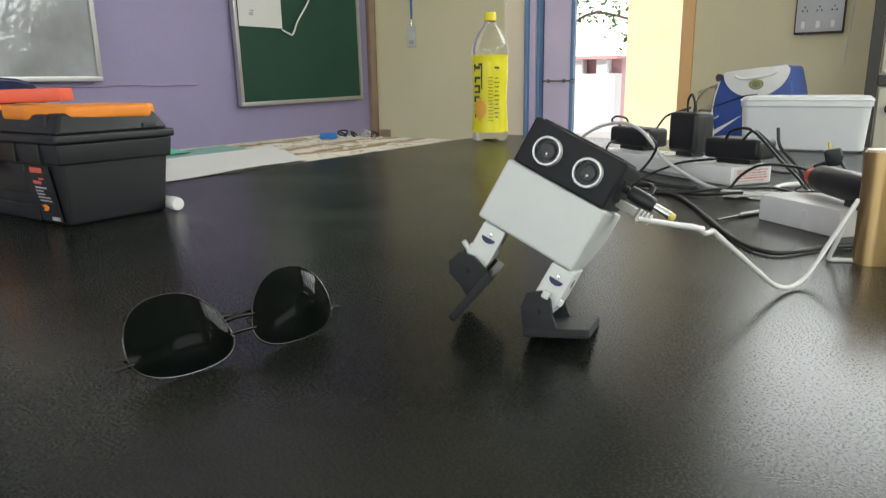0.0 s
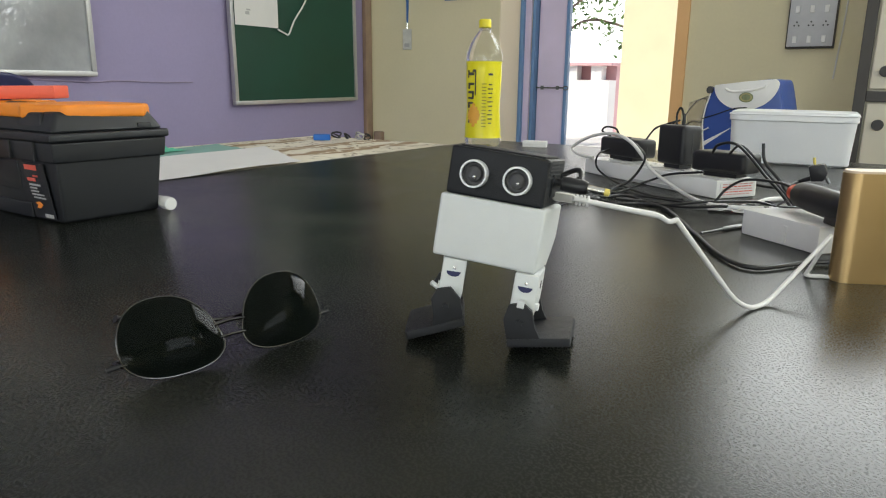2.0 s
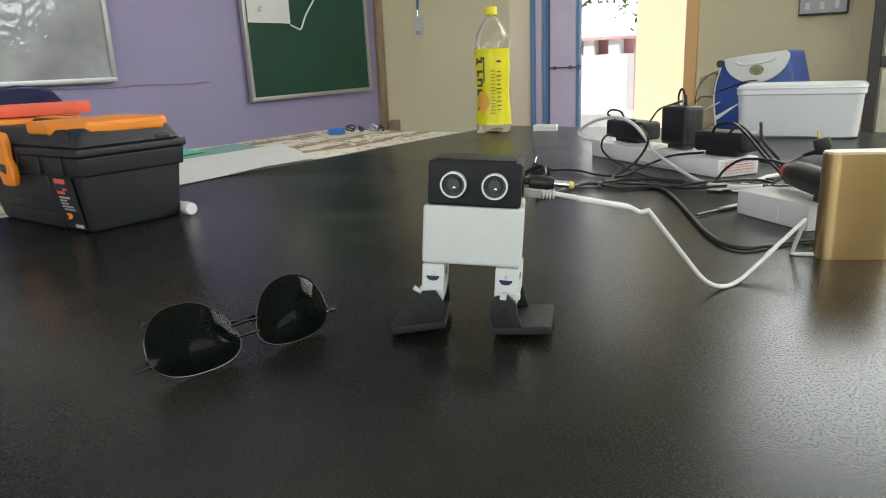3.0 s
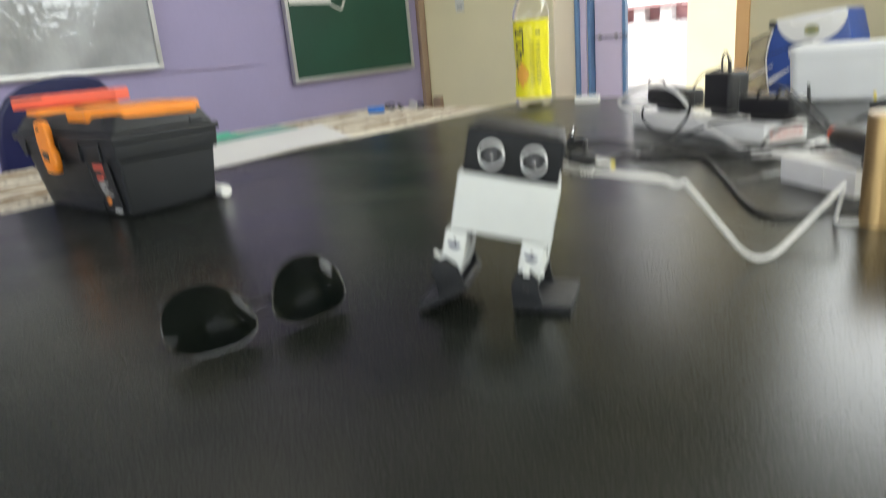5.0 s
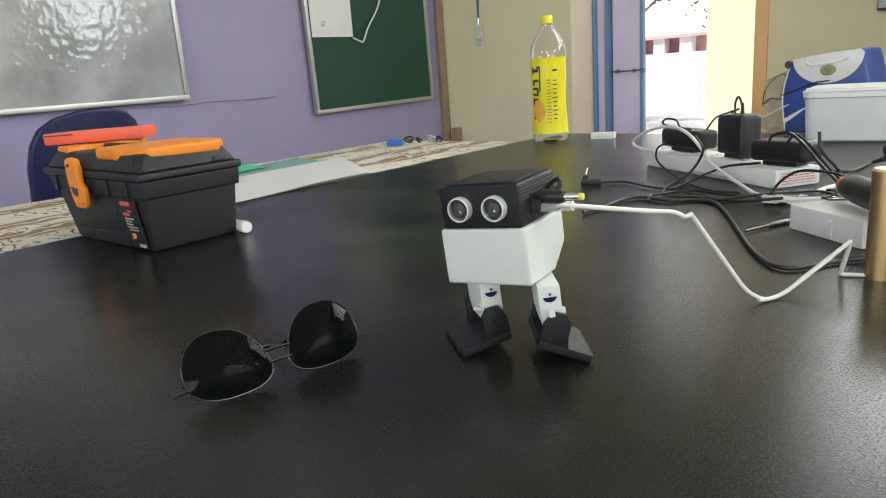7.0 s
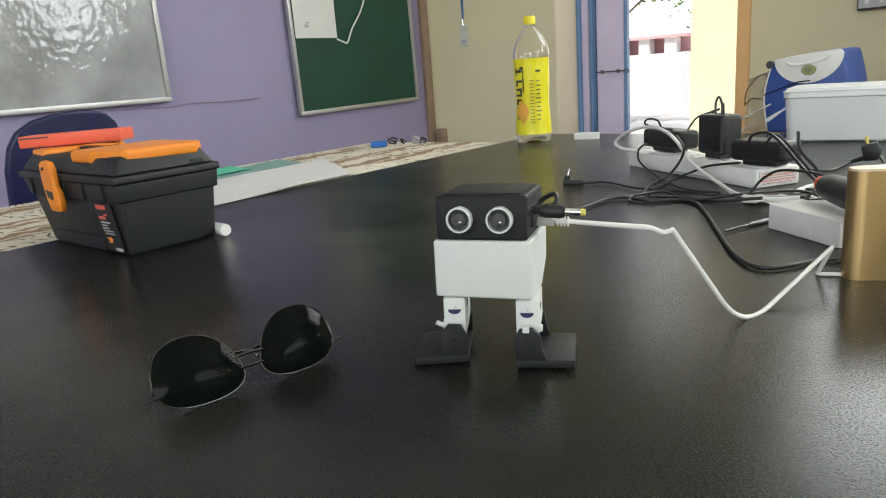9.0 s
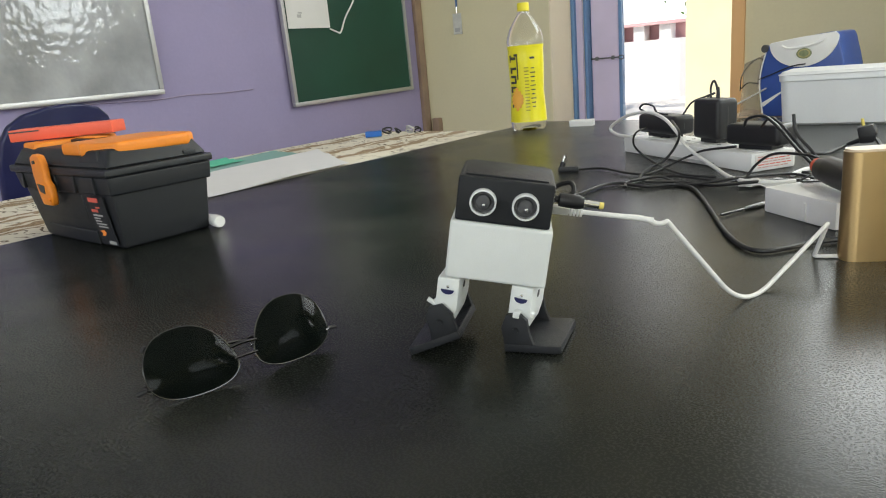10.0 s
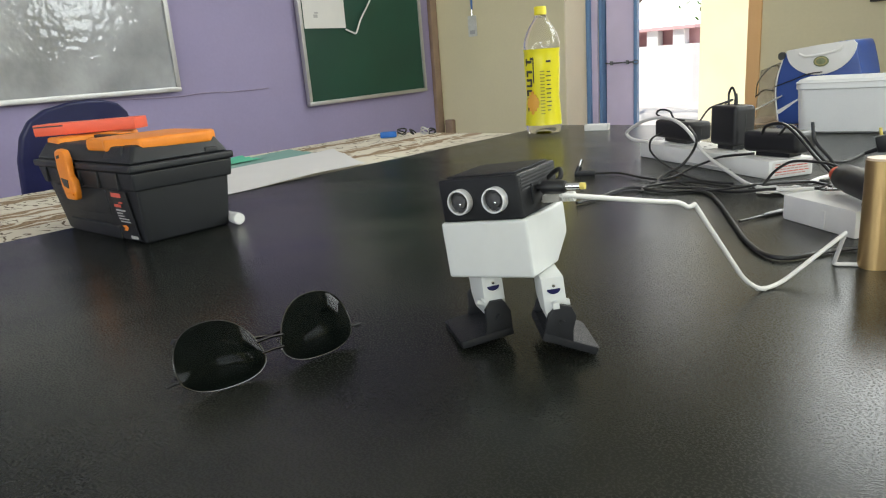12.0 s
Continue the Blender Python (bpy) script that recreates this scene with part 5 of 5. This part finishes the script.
# ---------- the walking robot ----------
def robot():
    r = thing("toy_robot", pose(0.61, 0.642, 0.796), "walking toy robot with white body and black head", "toy robot")
    D, hw, bw, hb, hh = 0.0284, 0.0296, 0.0321, 0.038, 0.0285
    # white shell: straight front, lower back cut away at a slant
    shell = prism([(-D, 0.0), (-D, hb), (D, hb), (D, 0.016), (D - 0.020, 0.0)], 2 * bw, "x", 0.0022, 3, start=-bw)
    part("body_shell", shell, PRINT_WHITE, r, "white printed plastic body")
    head = box(-hw, hw, -D + 0.001, D - 0.001, hb + 0.0003, hb + hh, 0.0018, 3)
    h = part("head_shell", head, PRINT_BLACK, r, "black printed plastic head")
    part("head_cover", prism([(-hw + 0.004, -D + 0.006), (hw - 0.004, -D + 0.006), (hw - 0.004, D - 0.004), (-hw + 0.004, D - 0.004)], 0.0012, "z", 0.0005, start=hb + hh), PRINT_BLACK, h)
    part("side_port", box(hw - 0.001, hw + 0.0012, -0.012, 0.012, hb + 0.006, hb + 0.02, 0.0008), PRINT_BLACK, h)
    for k in range(5):
        part("layer_ridge", box(hw + 0.0001, hw + 0.0006, -D + 0.004, D - 0.003, hb + 0.0175 + 0.0021 * k, hb + 0.0184 + 0.0021 * k), WORN_BLACK, h, "scuffed print layer edge", smooth=False)
    part("top_scuff", box(-hw + 0.002, -hw + 0.0026, -D + 0.004, D - 0.006, hb + hh - 0.0001, hb + hh + 0.0004), WORN_BLACK, h, smooth=False)
    for s in (-1, 1):
        m = pose(s * 0.013, -D + 0.001, 0.0519, 90, 0, 0)
        e = part("eye", lathe([(0.0070, 0.0040), (0.0072, 0.0052), (0.0080, 0.0052), (0.0083, 0.0046), (0.0083, 0.0), (0.0070, 0.0)], 36, m), EYE_RING, r, "silver ring of the distance sensor")
        part("mesh_cap", lathe([(0, 0.0040), (0.0025, 0.0038), (0.0044, 0.0028), (0.0050, 0.0012), (0.0069, 0.0009), (0.0069, 0.0)], 28, m), MESH_GREY, e, "dark wire mesh")
        # off-centre chrome bead added to give each eye its highlight
        part("glint_dome", lathe([(0, 0.0046), (0.0008, 0.0044), (0.0012, 0.0039), (0, 0.0036)], 14, m @ pose(0.0006, -0.0016, -0.0003)), CHROME, e)
    # barrel plug left in the side socket
    y, z = -0.004, 0.0535
    dc = part("dc_plug", lathe([(0, 0.0), (0.0028, 0.0), (0.0028, 0.005), (0.0052, 0.006), (0.0056, 0.010), (0.0056, 0.021), (0.0044, 0.025), (0, 0.0252)], 20, pose(hw, y, z, 0, 92, 0) @ Matrix.Scale(0.82, 4)), BLACK_PLASTIC, r, "black barrel plug housing")
    part("barrel", lathe([(0, 0.025), (0.0027, 0.0252), (0.0027, 0.037), (0, 0.037)], 16, pose(hw, y, z, 0, 92, 0) @ Matrix.Scale(0.82, 4)), CHROME, dc, "chrome barrel")
    part("barrel_tip", lathe([(0, 0.0371), (0.0028, 0.0372), (0.0026, 0.0405), (0, 0.041)], 16, pose(hw, y, z, 0, 92, 0) @ Matrix.Scale(0.82, 4)), BRASS_YELLOW, dc, "yellow insulating tip")
    part("side_wire", sweep(smooth_line([(hw - 0.002, 0.012, hb + 0.016), (hw + 0.006, 0.012, hb + 0.022), (hw + 0.012, 0.009, hb + 0.024), (hw + 0.014, 0.004, hb + 0.020), (hw + 0.010, 0.002, hb + 0.0165)], 6), 0.0016, 8), CABLE_BLACK, r, "short black wire loop at the socket")
    usb = part("usb_plug", box(hw - 0.0005, hw + 0.013, 0.0, 0.010, hb + 0.0040, hb + 0.0092, 0.0018), mat("clear_plug_plastic", (0.40, 0.39, 0.36), 0.3, vary=0.05), r, "translucent white plug moulding")
    for k in range(4):
        part("relief_ring", lathe([(0.0014, 0), (0.0034, 0.0003), (0.0034, 0.0014), (0.0014, 0.0017)], 10, pose(hw + 0.0135 + 0.0022 * k, 0.005, hb + 0.0066, 0, 90, 0)), WHITE_PLASTIC, usb)
    legs = []
    for s in (-1, 1):
        # servo bracket
        bracket = prism([(-0.0072, 0.0), (0.0072, 0.0), (0.0072, -0.020), (0.0055, -0.031), (-0.0055, -0.031), (-0.0072, -0.020)], 0.0385, "y", 0.0012, 2, start=-0.0296)
        leg = part("leg", bracket, PRINT_WHITE, r, "white servo bracket leg", pose(s * 0.0254, 0, -0.0004))
        slot = prism([(0.0043 * math.cos(a), 0.0032 * math.sin(a)) for a in np.linspace(math.pi, 2 * math.pi, 13)], 0.0008, "y", start=-0.0303)
        part("servo_window", slot, SERVO, leg, "dark blue servo seen through a half-round slot", pose(0, 0, -0.0075))
        part("horn_screw", lathe([(0, 0.0010), (0.0009, 0.0009), (0.0011, 0)], 14, pose(0.0002, -0.0297, -0.0054, 90, 0, 0)), CHROME, leg)
        part("side_hole", rod((0.0071, -0.012, -0.008), (0.0075, -0.012, -0.008), 0.0026, 14), BAR_DARK, leg)
        part("bracket_ear", box(-s * 0.002 + s * 0.0073 - 0.001, -s * 0.002 + s * 0.0105 + 0.001, -0.0285, -0.024, -0.0205, -0.0165, 0.0008), PRINT_WHITE, leg)
        if s < 0:
            part("servo_horn", rod((s * 0.004, -0.0270, -0.0215), (s * 0.0125, -0.0285, -0.0165), 0.0016, 10), PRINT_WHITE, leg)
        else:
            part("servo_horn", box(-0.0026, 0.0016, -0.0362, -0.0297, -0.0190, -0.0150, 0.0006), PRINT_WHITE, leg)
        # foot: sole with a tall flange before and behind the ankle
        i, o = -s * 0.0074, s * 0.0295
        sole = prism([(i, -0.0355), (o - s * 0.0015, -0.0355), (o, -0.034), (o, 0.0150), (o - s * 0.0024, 0.0174), (i, 0.0174)], 0.0052, "z", 0.0009, 2, start=-0.0128)
        fl = [(i, -0.0080), (i - s * 0.0012, 0.0040), (i + s * 0.0025, 0.0125), (i + s * 0.0110, 0.0135), (i + s * 0.0160, 0.0085), (i + s * 0.0170, -0.001), (i + s * 0.0195, -0.0080)]
        prism(fl, 0.0042, "y", 0.0008, 2, sole, start=-0.0352)
        prism(fl, 0.0042, "y", 0.0008, 2, sole, start=0.0115)
        foot = part("foot", sole, PRINT_BLACK, leg, "black printed foot with ankle flanges", pose(0, 0, -0.0298))
        part("ankle_screw", lathe([(0, 0.0012), (0.0018, 0.001), (0.002, 0)], 14, pose(s * 0.001, -0.0353, 0.002, 90, 0, 0)), PRINT_BLACK, foot)
        legs.append((leg, foot))
    return r, legs


ROBOT, LEGS = robot()

# ---------- the white cable from the robot to the power bank, in stiff pieces ----------
FOOT = Vector((0.755, 0.899, T + 0.0019))
LEN_B, LEN_C, BEND = 0.108, 0.080, 0.036
ANGLE = radians(114)


def cable_pieces():
    stub = solo("cable_stub", sweep([Vector((x, 0, 0)) for x in (-0.012, 0.0, 0.018, 0.036)], 0.0017, 10), CABLE_WHITE, pose(0.65, 0.66, 0.83), "white charging cable at the robot's plug", "cable", "robot charging cable")
    lead = solo("usb_cable", sweep(smooth_line([(-0.048, 0, 0), (-0.030, 0, 0.0002), (-0.018, 0, 0.0005), (-0.011, 0, -0.0006), (-0.006, 0, -0.0022), (-0.002, 0, -0.0012), (0, 0, 0)], 6), 0.0017, 10), CABLE_WHITE, pose(0.67, 0.68, 0.83), "white charging cable leaving the robot", "cable", "robot charging cable")

    def piece(length, name, label):
        p0, p1 = Vector((length - BEND, 0, 0)), Vector((length, 0, 0))
        p2 = p1 + BEND * Vector((-math.cos(ANGLE), 0, math.sin(ANGLE)))
        line = [Vector((length - BEND, 0, 0)) * (k / 6) for k in range(6)]
        for k in range(10):
            t = k / 16
            line.append((1 - t) ** 2 * p0 + 2 * t * (1 - t) * p1 + t * t * p2)
        bm = sweep(line, 0.0017, 10)
        lathe([(0, -0.0017), (0.0012, -0.0012), (0.0017, 0), (0.0012, 0.0012), (0, 0.0017)], 10, None, bm)
        return solo(name, bm, CABLE_WHITE, pose(0.7, 0.75, 0.78), label, "cable", "robot charging cable")

    def straight(name, length, label):
        return solo(name, sweep([Vector((length * k / 5, 0, 0)) for k in range(6)], 0.0017, 10), CABLE_WHITE, pose(0.76, 0.88, 0.78), label, "cable", "robot charging cable")

    top = straight("cable_crest", 0.060, "white charging cable at its crest by the power bank")
    lathe_tip = lathe([(0, -0.0017), (0.0012, -0.0012), (0.0017, 0), (0.0012, 0.0012), (0, 0.0017)], 10)
    crest = solo("cable_bend", lathe_tip, CABLE_WHITE, pose(0.76, 0.88, 0.78), "white charging cable turning down at its crest", "cable", "robot charging cable")
    drop = straight("cable_drop", 0.030, "white charging cable dropping behind its crest")
    foot = straight("cable_riser", 0.030, "white charging cable dropping to the table")
    middle = straight("cable_middle", 0.036, "white charging cable between plug and kink")
    return middle, top, crest, drop, foot, stub, lead, piece(LEN_B, "cable_fall", "white charging cable falling to the table"), piece(LEN_C, "cable_rise", "white charging cable rising to the power bank")


MIDDLE, CREST, TURN_OVER, DROP, RISER, STUB, LEAD, FALL, RISE = cable_pieces()
solo("cable_tail", sweep(smooth_line([FOOT + Vector((0.0006, 0.0, 0.001)), FOOT, (0.758, 0.8975, T + 0.0017), (0.767, 0.901, T + 0.0017), (0.781, 0.906, T + 0.0017)], 6), 0.0017, 10), CABLE_WHITE, pose(0, 0, 0), "white cable end lying beside the power bank", "cable", "robot charging cable")


# ---------- motion ----------
def motions():
    # seconds, place of the body, its turn, nod and lean, then hip turns and foot rolls (left, right) in degrees
    rows = [
        (0, 0.6172, 0.6478, 0.7999, 10.2, -12.3, 25.7, 12.7, 4.7, -77.4, -30.8),
        (0.5, 0.6112, 0.6502, 0.8011, 14.3, -6.0, 25.2, 20.1, 4.2, -74.2, -29.7),
        (1, 0.6092, 0.6456, 0.7998, 13.7, -7.5, 17.6, 17.4, 3.3, -57.5, -22.6),
        (1.5, 0.6065, 0.6417, 0.7989, 14.4, -6.8, 12.4, 17.8, 3.0, -41.0, -18.9),
        (2, 0.6026, 0.6393, 0.7972, 14.8, -5.5, 6.4, 17.3, 5.2, -22.9, -12.9),
        (2.5, 0.5989, 0.6367, 0.7955, 18.9, -6.3, 2.6, 17.6, 5.7, -10.6, -4.8),
        (2.7, 0.5965, 0.6355, 0.7954, 24.3, -4.6, 3.2, 7.1, -0.8, -10.9, -5.9),
        (4.3, 0.6020, 0.6386, 0.7960, 31.4, 0.0, 6.9, -4.1, -10.4, -21.9, -8.7),
        (4.5, 0.6024, 0.6392, 0.7964, 31.9, 1.8, 9.3, -6.0, -12.8, -27.6, -10.6),
        (5, 0.6029, 0.6412, 0.7984, 29.0, 0.8, 12.1, -4.7, -7.8, -39.0, -10.1),
        (5.5, 0.6019, 0.6413, 0.8006, 21.6, -4.1, 9.3, 10.7, 2.1, -38.5, -3.6),
        (6, 0.5986, 0.6440, 0.8011, 11.7, -4.2, 2.3, 31.0, 21.6, -25.5, 9.3),
        (6.5, 0.5969, 0.6443, 0.8008, 8.1, 0.4, -2.8, 43.4, 32.3, -13.6, 22.1),
        (6.7, 0.5973, 0.6437, 0.8007, 6.9, 2.2, -4.6, 46.1, 34.4, -9.7, 26.5),
        (8.3, 0.6038, 0.6453, 0.8013, 9.2, -3.0, -1.2, 41.2, 26.4, -18.6, 17.2),
        (8.5, 0.6021, 0.6439, 0.7970, 10.9, 1.4, -5.9, 34.8, 27.1, 1.7, 19.3),
        (9, 0.6069, 0.6423, 0.7936, 21.6, -2.0, 0.6, 11.4, 6.3, -3.7, -1.3),
        (9.5, 0.6098, 0.6423, 0.7957, 31.2, -0.8, 6.6, -4.9, -8.9, -18.8, -5.9),
        (10, 0.6126, 0.6435, 0.7969, 32.4, 1.6, 10.6, -7.3, -14.6, -31.1, -11.7),
        (10.5, 0.6105, 0.6446, 0.7986, 24.0, -1.1, 10.6, 3.4, -3.5, -36.3, -8.3),
        (11, 0.6074, 0.6447, 0.8012, 17.2, -3.3, 5.5, 21.1, 10.9, -32.8, 4.9),
        (11.5, 0.6056, 0.6440, 0.8020, 11.4, -0.1, -0.0, 33.6, 29.2, -20.4, 19.8),
        (12, 0.6058, 0.6431, 0.7994, 6.6, 1.2, -5.9, 46.0, 34.4, -3.6, 25.4),
    ]
    # seconds, the kink of the cable, where it touches the table, and its crest by the power bank
    kinks = [
        (0, 0.7045, 0.7143, 0.8043, 0.7429, 0.7945, 0.771, 0.885, 0.803),
        (0.5, 0.7013, 0.7184, 0.8044, 0.7441, 0.7963, 0.773, 0.885, 0.801),
        (1, 0.7001, 0.7187, 0.8111, 0.7431, 0.7906, 0.772, 0.885, 0.798),
        (1.5, 0.6958, 0.7206, 0.8154, 0.7387, 0.7883, 0.774, 0.885, 0.794),
        (2, 0.6944, 0.7108, 0.8211, 0.7347, 0.7735, 0.770, 0.885, 0.789),
        (2.5, 0.6939, 0.7137, 0.8235, 0.7291, 0.7765, 0.767, 0.885, 0.785),
        (2.7, 0.6914, 0.7084, 0.8218, 0.7261, 0.7736, 0.765, 0.885, 0.785),
        (4.3, 0.6969, 0.7043, 0.8215, 0.7280, 0.7717, 0.764, 0.885, 0.784),
        (4.5, 0.6955, 0.7060, 0.8203, 0.7329, 0.7714, 0.762, 0.885, 0.784),
        (5, 0.7003, 0.7053, 0.8210, 0.7301, 0.7738, 0.762, 0.885, 0.786),
        (5.5, 0.7047, 0.7018, 0.8226, 0.7343, 0.7685, 0.764, 0.885, 0.784),
        (6, 0.7052, 0.7112, 0.8286, 0.7327, 0.7711, 0.769, 0.885, 0.778),
        (6.5, 0.6903, 0.7380, 0.8275, 0.7211, 0.7978, 0.762, 0.885, 0.781),
        (6.7, 0.6855, 0.7459, 0.8283, 0.7192, 0.8029, 0.762, 0.885, 0.784),
        (8.3, 0.7066, 0.7196, 0.8292, 0.7324, 0.7792, 0.769, 0.885, 0.779),
        (8.5, 0.6901, 0.7423, 0.8283, 0.7211, 0.8009, 0.762, 0.885, 0.783),
        (9, 0.7066, 0.7050, 0.8281, 0.7351, 0.7650, 0.767, 0.885, 0.779),
        (9.5, 0.7059, 0.7043, 0.8240, 0.7353, 0.7694, 0.765, 0.885, 0.782),
        (10, 0.7059, 0.7059, 0.8223, 0.7363, 0.7725, 0.766, 0.885, 0.783),
        (10.5, 0.7078, 0.7046, 0.8233, 0.7374, 0.7704, 0.766, 0.885, 0.783),
        (11, 0.7096, 0.7055, 0.8262, 0.7382, 0.7682, 0.769, 0.885, 0.780),
        (11.5, 0.7052, 0.7235, 0.8293, 0.7302, 0.7834, 0.768, 0.885, 0.779),
        (12, 0.6940, 0.7438, 0.8287, 0.7229, 0.8029, 0.764, 0.885, 0.782),
    ]
    body = {t: pose(x, y, z, 0, 0, a) @ pose(0, 0, 0, b, 0, 0) @ pose(0, 0, 0, 0, c, 0) for t, x, y, z, a, b, c, *_ in rows}
    walk(ROBOT, list(body.items()))
    for n, (leg, foot) in enumerate(LEGS):
        side = 2 * n - 1
        walk(leg, [(row[0], pose(side * 0.0254, 0, -0.0004, 0, 0, row[7 + n])) for row in rows])
        walk(foot, [(row[0], pose(0, 0, -0.0298, 0, row[9 + n], 0)) for row in rows])

    def along(start, way, side):
        """A pose at start whose x runs along way and whose z leans towards side."""
        x = way.normalized()
        y = side.cross(x).normalized()
        z = x.cross(y)
        return Matrix.Translation(start) @ Matrix((x, y, z)).transposed().to_4x4()

    moves = {ob: [] for ob in (STUB, LEAD, FALL, RISE, MIDDLE, CREST, TURN_OVER, DROP, RISER)}
    up = Vector((0, 0, 1))
    for t, *xyz in kinks:
        k, low, end = Vector(xyz[:3]), Vector((*xyz[3:5], T - 0.0070)), Vector(xyz[5:])
        s = body[t] @ Vector((0.052, 0.005, 0.0446))
        # the lengths slide over one another as the slack changes
        moves[STUB].append((t, along(s, k - s, up)))
        moves[MIDDLE].append((t, along((s + k) / 2 - 0.018 * (k - s).normalized(), k - s, up)))
        moves[LEAD].append((t, along(k, k - s, up)))
        moves[FALL].append((t, along(k, low - k, end - low)))
        moves[RISE].append((t, along(low + LEN_C * (end - low).normalized(), low - end, k - low)))
        moves[CREST].append((t, along(end, low - end, up)))
        moves[TURN_OVER].append((t, Matrix.Translation(end)))
        moves[DROP].append((t, along(end, FOOT - end, Vector((0, 1, 0)))))
        moves[RISER].append((t, along(FOOT, end - FOOT, Vector((0, 1, 0)))))
    for ob, path in moves.items():
        walk(ob, path)


motions()
